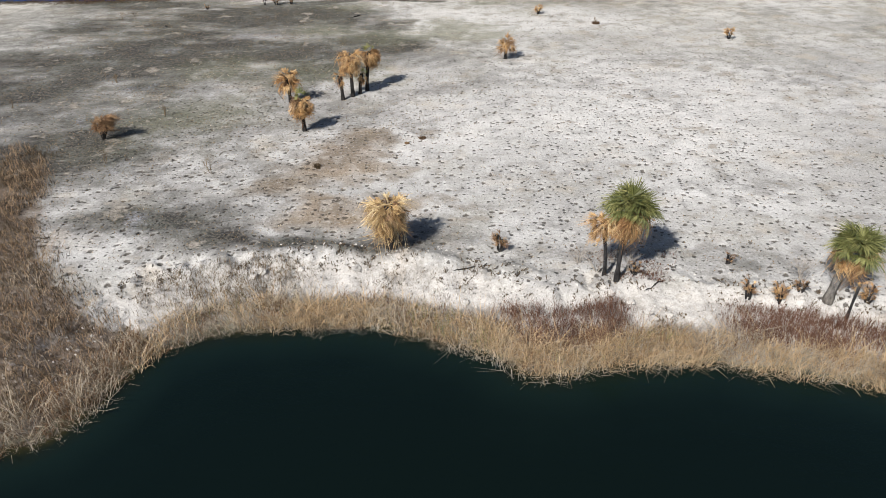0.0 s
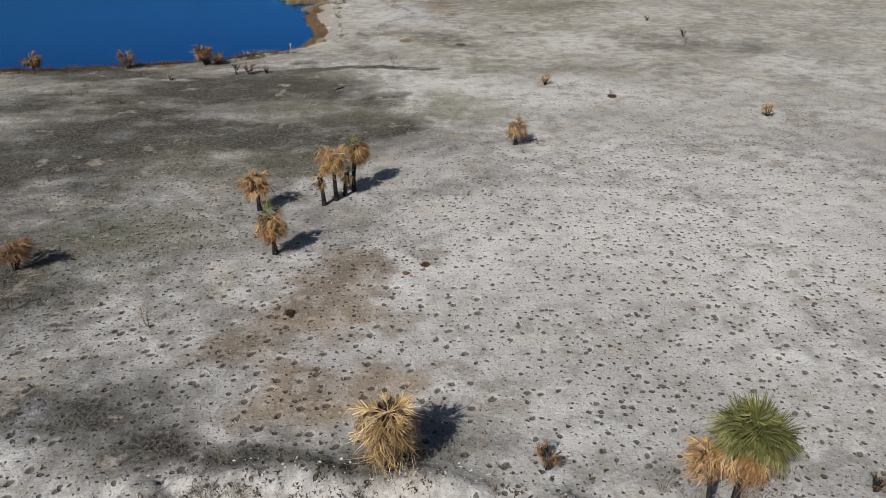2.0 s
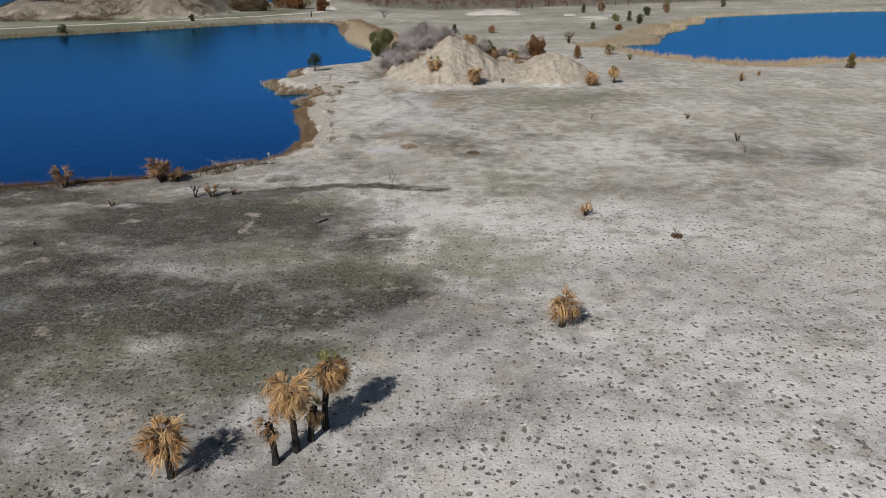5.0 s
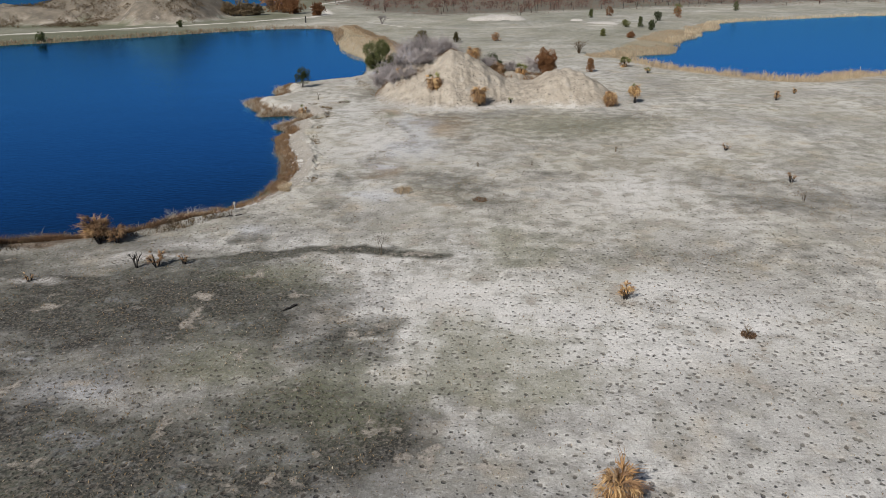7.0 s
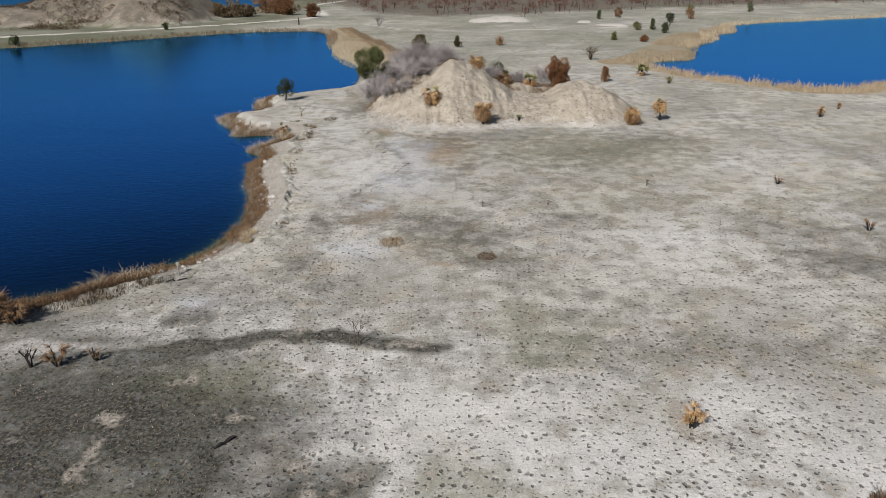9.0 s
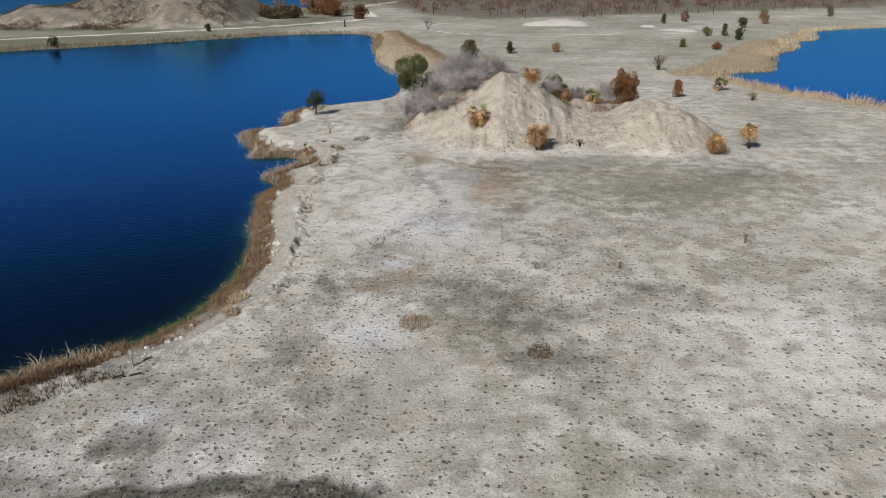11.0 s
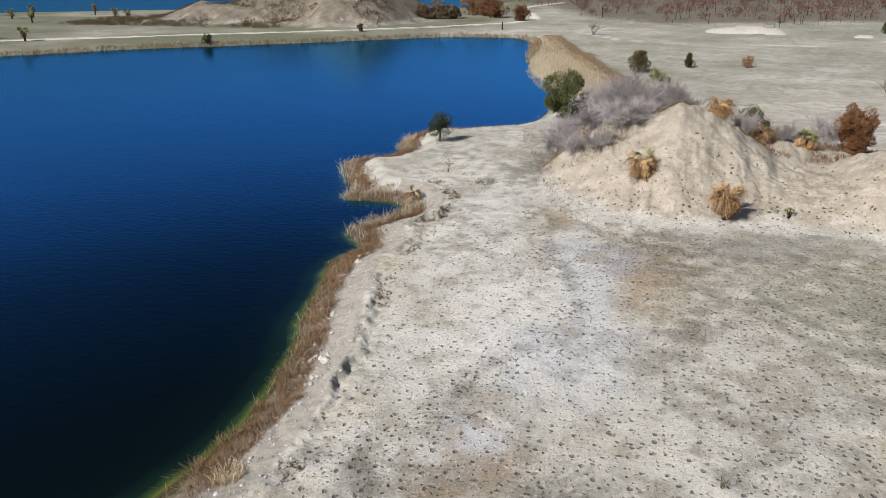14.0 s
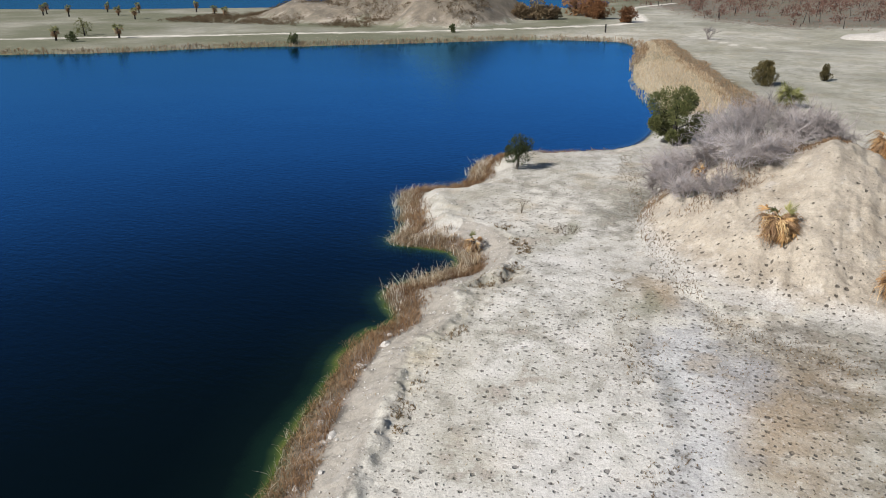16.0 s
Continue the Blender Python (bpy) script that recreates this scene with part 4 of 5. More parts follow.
def twiggy(x, y, high, wide, count, mat, name, label, category, seed=0, group="", stem=0.03, upright=0.5, twigs=3):
    """A leafless sapling or shrub: stems that fork twice into fine twigs."""
    g = np.random.default_rng(500 + seed)
    root = tagged(new(name), label, category, group)
    root.location = (x, y, at(x, y) - 0.03)
    segs = []
    for _ in range(count):
        a, t = g.uniform(0, 2 * math.pi), g.uniform(0.2, 1.0)
        p = np.array([0.05 * math.cos(a), 0.05 * math.sin(a), 0.0])
        q = np.array([wide * 0.5 * t * math.cos(a) * 0.6, wide * 0.5 * t * math.sin(a) * 0.6, high * g.uniform(0.4, 0.6)])
        segs.append((p, q, stem, stem * 0.6))
        for _ in range(3):
            d = np.array([g.normal() * wide * 0.22, g.normal() * wide * 0.22, high * g.uniform(0.12, 0.45) * (0.5 + upright)])
            e = q + d
            segs.append((q, e, stem * 0.5, stem * 0.25))
            for _ in range(twigs):
                segs.append((q + d * g.uniform(0.3, 1), e + np.array([g.normal() * wide * 0.13, g.normal() * wide * 0.13, g.uniform(-0.05, 0.22) * high]), stem * 0.28, stem * 0.12))
    co, fa = sticks([s[0] for s in segs], [s[1] for s in segs], np.array([s[2] for s in segs]), np.array([s[3] for s in segs]))
    part("bare_crown", raw_mesh("bare_crown", co, fa, mat), root)
    return root


def juniper(x, y, high, wide, mat, label, seed=0, sprays=70, clumps=38, shape="oval", category="juniper", trunk=CHAR, bare=0.12, size=0.2, lean=0.0):
    """An evergreen: tapered trunk, limbs, and a ragged crown of small sprays."""
    g = np.random.default_rng(300 + seed)
    root = tagged(new("juniper_tree"), label, category)
    root.location = (x, y, at(x, y) - 0.05)
    pts = [(lean * t * high + 0.04 * math.sin(5 * t), 0.03 * math.cos(4 * t), high * 0.92 * t) for t in np.linspace(0, 1, 7)]
    co, fa = tube(pts, [wide * 0.045 * (1.3 - t) for t in np.linspace(0, 1, 7)], 8, g, 0.08)
    part("trunk", raw_mesh("trunk", co, fa, trunk, True), root)
    cs, limbs = [], []
    for k in range(clumps):
        t = (k + 0.5) / clumps
        if shape == "cone":
            r = wide * 0.5 * (1 - t) ** 0.7 * (0.6 + 0.4 * min(1, t * 6))
        elif shape == "vase":
            r = wide * 0.5 * (0.3 + 0.7 * min(t * 1.6, 1)) * (1 - 0.45 * max(t - 0.6, 0) / 0.4)
        else:
            r = wide * 0.5 * math.sin(math.pi * (0.12 + 0.83 * t)) ** 0.6
        a, q = k * 2.4 + g.uniform(-0.9, 0.9), g.uniform(0.3, 1.22)
        c = (lean * t * high + r * q * math.cos(a), r * q * math.sin(a), high * (bare + (0.95 - bare) * t))
        cs.append(tuple(np.array(c) + g.normal(scale=0.06 * wide, size=3)))
        limbs.append(((lean * t * high * 0.8, 0, max(c[2] - 0.25 * high * q, 0.1 * high)), c))
    co, fa = sticks([l[0] for l in limbs], [l[1] for l in limbs], wide * 0.012, wide * 0.005)
    part("limb_frame", raw_mesh("limb_frame", co, fa, trunk), root)
    co, fa = leaf_cards(cs, wide * (0.15 if size > 0.2 else 0.19) * g.uniform(0.5, 1.6, clumps), sprays, size, g, 1.1)
    part("crown", raw_mesh("crown", co, fa, mat), root, "ragged crown of small sprays")
    return root


def dome_shrub(x, y, high, wide, twigs, mat, label, seed=0, group=""):
    """A rounded leafless shrub: stems from one foot and a haze of fine twigs."""
    g = np.random.default_rng(450 + seed)
    root = tagged(new("bare_shrub"), label, "shrub", group)
    root.location = (x, y, at(x, y) - 0.1)
    segs = []
    for _ in range(11):
        a, r = g.uniform(0, 6.283), math.sqrt(g.uniform(0.02, 1.0))
        tip = np.array([0.42 * wide * r * math.cos(a), 0.42 * wide * r * math.sin(a), high * g.uniform(0.55, 0.95) * (1 - 0.45 * r)])
        foot = np.array([0.12 * math.cos(a), 0.12 * math.sin(a), 0.0])
        elbow = 0.5 * (foot + tip) + g.normal(scale=0.12, size=3)
        segs += [(foot, elbow, 0.035, 0.022), (elbow, tip, 0.022, 0.008)]
        for _ in range(7):
            t = g.uniform(0.15, 1.0)
            q = elbow + (tip - elbow) * t
            way = (tip - elbow) * 0.35 + g.normal(scale=0.26 * high, size=3) * np.array([1, 1, 0.7]) + np.array([0, 0, 0.14 * high])
            segs.append((q, q + way, 0.018, 0.007))
            for _ in range(max(twigs // 77, 1)):
                p = q + way * g.uniform(0.25, 1.0)
                segs.append((p, p + way * 0.3 + g.normal(scale=0.17 * high, size=3), 0.013, 0.005))
    co, fa = sticks([q[0] for q in segs], [q[1] for q in segs], np.array([q[2] for q in segs]), np.array([q[3] for q in segs]))
    co[:, 2] = np.maximum(co[:, 2], 0.03)
    part("bare_crown", raw_mesh("bare_crown", co, fa, mat), root, "haze of fine grey twigs")
    return root


GP, DP = "green-topped cabbage palm with an orange skirt of scorched fronds", "scorched cabbage palm with orange dead fronds and black trunk"
# on the bank of the near pond
palm(7.9, 26.5, 3.5, 1.4, 64, 40, "tall green cabbage palm with orange dead skirt on the bank", (0.25, 0.3), 1, 0.0, -62, CHAR, 0.11)
palm(7.45, 27.0, 2.8, 1.0, 0, 36, "thin fire-killed palm beside the green palm", (-0.35, 0.1), 2, 0.2, -50, CHAR, 0.09)
palm(-2.6, 29.5, 2.35, 1.55, 0, 105, "squat palm smothered in straw-coloured dead fronds", (0, 0.1), 3, 0.3, -84, CHAR, 0.2, dry=STRAW_FRONDS, rise=25)
palm(16.9, 25.0, 2.45, 1.4, 52, 36, "leaning green-topped palm with orange skirt on the bank", (0.75, 0.35), 4, 0.1, -60, BARK, 0.2)
palm(17.3, 24.0, 1.5, 0.6, 0, 7, "small charred palm stem leaning on the bank", (0.5, 0.6), 5, 0.5, -40, CHAR, 0.06)
# out on the burnt flat
palm(-9.5, 45.6, 2.3, 1.25, 4, 66, GP, (0.0, -0.1), 6, 0.4, -58)
palm(-11.5, 51.4, 2.0, 1.25, 0, 44, DP, (-0.05, 0.0), 7, 0.35, -38)
palm(-7.6, 52.1, 1.85, 0.85, 0, 16, "short scorched palm with few ragged fronds", (-0.15, 0.1), 8, 0.5, -70)
palm(-6.9, 52.8, 3.0, 1.3, 0, 58, DP, (-0.1, 0.1), 9, 0.4, -65)
palm(-5.9, 54.3, 3.05, 1.2, 4, 62, GP, (0.3, 0.3), 10, 0.3, -85)
palm(-6.4, 53.5, 1.6, 0.8, 3, 14, "half-burnt young palm between taller palms", (0.2, 0.1), 11, 0.5, -60)
palm(5.8, 62.7, 1.35, 1.2, 0, 34, DP, (0.05, 0.0), 12, 0.5, 0, rise=75)
# round the spoil heap
palm(6.4, 139.9, 1.9, 1.6, 0, 56, "scorched orange palm at the foot of the spoil heap", (0.1, 0), 13, 0.6, -42)
palm(24.9, 140.2, 1.5, 1.5, 0, 56, "scorched palm with brown fronds to the ground", (0, 0), 14, 0.55, -55)
palm(29.1, 142.5, 2.3, 1.3, 2, 44, "scorched palm with bare charred trunk", (-0.1, 0), 15, 0.2, -45)
palm(0.2, 143.6, 1.3, 1.7, 2, 60, "squat scorched palm on the spoil heap slope", (0, 0), 16, 0.6, -50)
palm(6.6, 155.5, 1.5, 1.7, 0, 52, "orange scorched palm on the crest of the heap", (0, 0), 17, 0.6, -50)
palm(10.8, 157.5, 1.2, 1.7, 0, 50, "brown scorched palm behind the heap", (0, 0), 18, 0.6, -55)
palm(14.5, 156.6, 0.8, 1.4, 8, 34, "low yellow-green palm behind the saddle", (0, 0), 19, 0.2, -75)
palm(-5.0, 151.6, 0.5, 0.8, 0, 18, "small orange palm among grey brush", (0, 0), 20, 0.2, -60)
palm(1.6, 200, 1.0, 2.2, 40, 8, "low green palm beyond the heap", (0, 0), 21, 0.2, -20)
palm(37.2, 178.4, 1.0, 1.4, 16, 14, "low green palm by the reeds", (0, 0), 22, 0.4, -60)
palm(49.9, 142.9, 1.1, 0.8, 0, 16, "small scorched palm on the open flat", (0, 0), 23, 0.4, -60)
palm(55.0, 147.8, 0.7, 0.6, 0, 10, "small charred palm on the open flat", (0, 0), 24, 0.7, -60)
palm(-18.4, 141.6, 0.9, 1.0, 2, 22, "dark-stemmed half-burnt palm on the lake bank", (0, 0), 25, 0.5, -40)

# palmettos and shore bushes
MIXED = [DEAD_FRONDS[0], BROWN_FRONDS[0], BROWN_FRONDS[2], DEAD_FRONDS[1]]
palmetto(-23.0, 44.5, 2.5, 3.0, 56, "wide brown scorched palmetto with dark stems", 1, 0, BROWN_FRONDS)
palmetto(10.9, 80.2, 1.3, 1.3, 26, "small orange scorched palmetto on pale ground", 2)
palmetto(28.1, 68.7, 1.4, 1.4, 26, "small orange palmetto with black stems", 3)
palmetto(2.8, 29.4, 1.2, 1.2, 22, "upright reddish scorched palmetto near the bank", 4, 0, BROWN_FRONDS)
palmetto(-19.6, 86.5, 1.4, 1.5, 28, "rust-brown scorched palmetto near the shore", 5, 0, BROWN_FRONDS)
palmetto(-17.9, 87.0, 0.9, 0.9, 14, "small brown palmetto near the shore", 6, 0, BROWN_FRONDS)
palmetto(-25.4, 91.0, 2.5, 2.4, 90, "large rust-brown bush on the lake shore", 7, 0, [DEAD_FRONDS[0], BROWN_FRONDS[0], BROWN_FRONDS[1], BROWN_FRONDS[2]], 12)
palmetto(-24.2, 91.2, 1.7, 1.8, 44, "dark brown bush on the lake shore", 8, 0, BROWN_FRONDS, 10)
palmetto(-33.6, 90.0, 2.3, 2.6, 44, "brown scorched bush on the lake shore", 9, 0, BROWN_FRONDS)
palmetto(-44.6, 91.0, 2.8, 3.0, 50, "brown scorched bush at the water", 10, 0, BROWN_FRONDS)
palmetto(13.5, 25.3, 1.2, 0.9, 18, "orange palmetto clump on the pond bank", 11, 0, MIXED)
palmetto(14.8, 25.0, 1.3, 1.4, 24, "orange palmetto clump on the pond bank", 12, 0, MIXED)
palmetto(15.8, 25.4, 0.9, 1.0, 14, "reddish palmetto clump on the pond bank", 13, 0, BROWN_FRONDS)
palmetto(18.5, 24.8, 1.1, 1.0, 18, "orange palmetto clump on the pond bank", 14, 0, MIXED)
palmetto(8.8, 26.9, 0.8, 0.9, 14, "small rusty palmetto at the foot of a palm", 15, 0, BROWN_FRONDS)
palmetto(13.5, 28.0, 0.8, 0.7, 9, "small burnt palmetto on dark ground", 16, 0, BROWN_FRONDS)
palmetto(-27.3, 84.7, 0.7, 0.9, 9, "small pale palmetto on the bank", 17)
palmetto(32.5, 103.2, 1.1, 1.1, 16, "small brown palmetto on the flat", 18, 0, BROWN_FRONDS)
palmetto(31.3, 115.2, 1.0, 1.0, 14, "small burnt palmetto on the flat", 19, 0, BROWN_FRONDS)
palmetto(11.0, 141.1, 0.9, 0.8, 10, "small green yucca-like palmetto on the slope", 20, 0.8)
palmetto(39.2, 170.0, 1.3, 1.5, 20, "green-brown palmetto by the reeds", 21, 0.5)

# bare saplings and low burnt sprigs
for k, (x, y, h) in enumerate([(-14.1, 38.8, 1.0), (-20.2, 48.6, 0.9), (-21.1, 40.4, 1.0), (-32.4, 50.7, 0.9), (-4.4, 87.9, 1.6), (16.3, 75.5, 0.7), (19.3, 115.2, 0.9), (-17.2, 148.4, 1.3), (-35.0, 78.9, 1.2), (-34.0, 80.0, 1.0), (-27.0, 57.0, 0.8), (31.0, 98, 1.0), (9.6, 110.4, 0.5), (4.1, 110.1, 0.6)]):
    twiggy(x, y, h, h * 0.7, 4, SCRUB, "sapling", "leafless burnt sapling on bare ground", "sapling", k, "burnt saplings", 0.02)
twiggy(-20.9, 86.4, 1.1, 0.9, 3, CHAR, "stump", "twisted charred stump near the lake bank", "stump", 40, "", 0.07)
twiggy(33.0, 199.9, 2.8, 3.6, 9, SCRUB, "dead_tree", "leafless dark tree at the edge of reeds", "tree", 41, "", 0.09)
twiggy(-14.8, 282.5, 3.0, 3.4, 9, TWIG_GREY, "dead_shrub", "pale bare shrub beyond the lake", "shrub", 42, "", 0.09)
for k, (x, y, h, w) in enumerate([(-7.6, 158.5, 2.0, 3.4), (-6.6, 155.4, 2.0, 3.4), (-4.6, 152.4, 1.9, 3.2), (-2.4, 150.4, 1.9, 3.0), (-4.4, 156.4, 2.2, 3.6), (-2.4, 153.2, 2.1, 3.4), (-1.4, 156.4, 2.2, 3.6), (0.6, 154.6, 2.2, 3.4), (1.4, 157.4, 2.3, 3.6), (-6.6, 152.2, 1.5, 2.8), (9.0, 156.5, 1.7, 2.8), (17.0, 160.5, 2.6, 3.2), (12.6, 158.5, 1.4, 2.4), (3.4, 157.0, 2.1, 3.2), (-3.4, 159.4, 2.2, 3.6), (-0.6, 151.6, 1.9, 3.0), (-8.6, 161.4, 1.8, 3.2), (-5.6, 150.0, 1.5, 2.8), (-3.6, 148.6, 1.5, 2.8), (2.2, 154.2, 1.9, 3.0), (-8.2, 156.2, 1.7, 3.0)]):
    dome_shrub(x, y, h * 1.15, w * 0.92, 1150, TWIG_GREY, "dense grey leafless shrub on the spoil heap", 60 + k, "grey shrubs on the heap")
for k, (x, y, h, w) in enumerate([(7.2, 27.4, 1.1, 1.6), (8.6, 27.2, 1.2, 1.4), (6.5, 28.2, 0.8, 1.3), (17.6, 25.6, 1.3, 1.4), (16.2, 26.2, 1.2, 1.2)]):
    twiggy(x, y, h, w, 8, DEADWOOD, "bare_shrub", "bleached leafless shrub beside a palm", "shrub", 80 + k, "bleached shrubs on the bank", 0.018, 0.6)

# evergreens
juniper(-9.4, 175.0, 5.3, 5.0, JUNIPER, "dark green juniper tree by the lake", 1, 1150, 17, size=0.16, bare=0.08)
juniper(-21.3, 159.5, 2.9, 2.5, JUNIPER, "half-scorched juniper on the lake point", 2, 420, 13, size=0.1, bare=0.38, lean=0.12, trunk=BARK)
juniper(19.0, 158.5, 4.0, 2.8, JUNIPER_RED, "rust-red scorched juniper behind the heap", 3, 380, 44, "vase", size=0.14)
juniper(10.0, 159.5, 2.4, 2.8, JUNIPER, "low green evergreen shrub behind the heap", 4, 260, 22, size=0.12)
juniper(-1.4, 217.0, 3.6, 3.0, JUNIPER_OLIVE, "olive-brown juniper beyond the heap", 5, 280, 30, size=0.15)
juniper(7.0, 224.8, 2.3, 1.8, JUNIPER_OLIVE, "small brown-green juniper on the plain", 6, 200, 20, "cone", size=0.13)
juniper(17.2, 227.0, 1.8, 1.6, JUNIPER_RED, "small rust-red juniper on the plain", 7, 60, 16, size=0.2)
juniper(29.3, 172.6, 2.5, 1.5, JUNIPER_RED, "slim rusty juniper near the reeds", 8, 220, 20, "cone", size=0.11)
for k, (x, y, h, w, mat) in enumerate([(64.2, 260.9, 4.0, 1.8, JUNIPER), (64.8, 251.8, 3.4, 2.6, JUNIPER), (76.7, 284.1, 3.6, 3.4, JUNIPER), (88, 297, 4.2, 3.0, JUNIPER_RED), (60, 262, 2.6, 3.2, JUNIPER), (47, 236, 1.8, 2.0, JUNIPER), (53, 231, 1.6, 2.2, JUNIPER_RED), (95, 318, 4, 3.4, JUNIPER), (120, 325, 4.4, 3.0, JUNIPER),
                                        (58, 300, 3.6, 2.0, JUNIPER), (66, 306, 4.0, 3.0, JUNIPER_RED), (-101, 240.5, 2.4, 3.0, JUNIPER), (-107.5, 246.3, 2.8, 3.6, JUNIPER), (-171, 240, 5.0, 4.6, JUNIPER), (-160, 227, 2.6, 3.2, JUNIPER), (-79.8, 280.5, 2.6, 2.4, JUNIPER), (104, 226, 3.4, 1.8, JUNIPER), (112, 170, 2.8, 1.6, JUNIPER), (74.9, 155.1, 3.2, 2.0, JUNIPER_OLIVE)]):
    juniper(x, y, h * 0.8, w * 0.75, mat, "scorched juniper on the far plain" if mat == JUNIPER_RED else "dark green juniper on the far plain", 20 + k, 40, 16, "cone" if w < 2.1 else "oval", size=0.3)
for k, (x, y, h, w) in enumerate([(-64, 351, 7, 9), (-58, 346, 6, 6), (-53, 338, 5, 6), (-71, 329, 4.5, 7), (-76, 327, 3.6, 5), (-42, 327, 4.0, 4), (-67, 332, 3.6, 5)]):
    juniper(x, y, h, w, JUNIPER_RED if k not in (3, 4, 6) else SCRUB, "rust-brown scorched tree beyond the lake", 50 + k, 70, 26, size=0.55, category="tree")
for k, (x, y) in enumerate([(-167, 228), (-156, 238), (-255, 293), (-240, 292), (-226, 302), (-246, 315), (-228, 314), (-210, 326), (-194, 318), (-178, 305), (-205, 290), (-262, 300)]):
    palm(x, y, 2.4 + 0.25 * (k % 4), 1.7, 10, 22, "dark far cabbage palm on the plain beyond the lake", (0.1, 0), 60 + k, 0.5, -70, None, 0.26, "palms beyond the lake", dry=BROWN_FRONDS + BROWN_FRONDS[:1])


# ---- reeds, scrub and stubble ----
def scatter(n, x0, x1, y0, y1, seed):
    g = np.random.default_rng(seed)
    return g.uniform(x0, x1, n), g.uniform(y0, y1, n), g


def stuff(name, label, category, pieces, mat):
    ob = new(name, raw_mesh(name, *pieces, mat))
    return tagged(ob, label, category, kind="stuff")


def reed_band(name, label, poly, box, d0, d1, per, h0, h1, width, lean, mat, seed, patchy=0.0, only=None):
    """Reeds between two distances from a lake's edge, within a box of the plan."""
    x0, x1, y0, y1 = box
    x, y, g = scatter(int(per * (x1 - x0) * (y1 - y0)), x0, x1, y0, y1, seed)
    d = shore_distance(x, y, poly, 14.0) + 0.5 * fbm(x, y, 0.5, seed)
    keep = (d > d0) & (d < d1)
    if patchy:
        keep &= fbm(x, y, 0.22, seed + 50) > patchy + g.uniform(-0.25, 0.25, len(x))
    if only is not None:
        keep &= only(x + g.normal(scale=0.45, size=len(x)), y + g.normal(scale=0.3, size=len(x)))
    x, y = x[keep], y[keep]
    z = np.maximum(height(x, y), LEVEL - 0.2) - 0.03
    clump = 0.35 + 1.3 * vnoise(x * 1.7, y * 1.7, seed)
    h = g.uniform(h0, h1, len(x)) * clump
    return stuff(name, label, "reeds", blades(x, y, z, h, np.full(len(x), width) * g.uniform(0.6, 1.4, len(x)), lean, g), mat)


reed_band("pond_reeds", "dry straw-coloured reeds along the pond edge", NEAR_POND, (-12.5, 26, 15, 27.5), -0.35, 1.3, 210, 0.35, 0.95, 0.022, 1.7, REED, 1001, -0.3)
reed_band("pond_reeds_bleached", "bleached bent reeds along the pond edge", NEAR_POND, (-24, 26, 15, 27.5), -0.5, 1.5, 90, 0.4, 0.9, 0.02, 1.8, REED_GREY, 1002, 0.0)
reed_band("pond_reeds_brown", "brown dead reeds along the pond edge", NEAR_POND, (-24, 26, 15, 27.5), -0.1, 1.7, 170, 0.2, 0.55, 0.017, 1.4, REED_RUST, 1009, -0.2)
reed_band("pond_reeds_green", "greenish reeds at the pond edge", NEAR_POND, (-16, 10, 17, 27.5), 0.1, 1.5, 45, 0.5, 0.95, 0.014, 0.6, REED_GREEN, 1003, 0.15)
reed_band("pond_brush", "red-brown bare stems above the pond reeds", NEAR_POND, (2, 24, 18, 28), 1.0, 3.2, 420, 0.3, 0.8, 0.012, 0.6, SCRUB_RED, 1004, 0.0, lambda x, y: (np.hypot(x - 5.6, (y - 23.6) * 1.1) < 2.6 + 1.6 * fbm(x, y, 0.6, 9, 4)) | (np.hypot(x - 15.4, (y - 23.4) * 1.1) < 2.4 + 1.6 * fbm(x, y, 0.6, 19, 4)) | (np.hypot(x - 20, y - 22) < 2))
reed_band("pond_brush_dark", "dark burnt stems above the pond reeds", NEAR_POND, (-14, 24, 18, 28), 1.2, 4.6, 110, 0.12, 0.4, 0.014, 0.9, SCRUB, 1005, 0.18)
reed_band("bank_scrub", "dark brown burnt grass on the pond bank", NEAR_POND, (-17, -5, 15, 29), 0.9, 4.4, 170, 0.12, 0.45, 0.018, 1.0, SCRUB, 1019, 0.05, lambda x, y: x < -8.5 + 4.5 * fbm(x, y, 0.35, 21))
reed_band("bank_top_stubble", "mauve-brown burnt stubble above the white bank", NEAR_POND, (2, 20, 24, 32), 4.4, 7.0, 300, 0.08, 0.2, 0.022, 1.0, SCRUB_RED, 1010, 0.12)


def west_scrub(x, y):
    return x < np.interp(y, SCRUB_Y, SCRUB_X) + 1.2 * fbm(x, y, 0.4, 77)


reed_band("west_scrub", "dark brown burnt brush beside the pond", NEAR_POND, (-48, -9, 15, 43.5), 1.2, 14.0, 90, 0.15, 0.45, 0.022, 1.1, SCRUB, 1006, 0.0, west_scrub)
reed_band("west_scrub_straw", "straw-coloured grass among burnt brush", NEAR_POND, (-48, -9, 15, 43.5), 0.8, 9.0, 22, 0.3, 0.8, 0.016, 1.1, REED_GREY, 1007, 0.05, west_scrub)
reed_band("west_scrub_grass", "olive-brown grass among burnt brush", NEAR_POND, (-48, -9, 15, 43.5), 0.5, 14.0, 50, 0.2, 0.55, 0.02, 1.3, REED_BROWN, 1008, 0.0, west_scrub)

reed_band("lake_reeds_brown", "low red-brown reeds along the lake shore", WEST_LAKE, (-48, -12, 90, 172), -0.2, 1.7, 170, 0.18, 0.5, 0.022, 1.3, REED_RUST, 1011, -0.4)
reed_band("lake_reeds_straw", "straw-coloured reeds along the lake shore", WEST_LAKE, (-48, -12, 90, 172), -0.3, 1.0, 45, 0.3, 0.6, 0.02, 1.2, REED_GREY, 1012, 0.25)
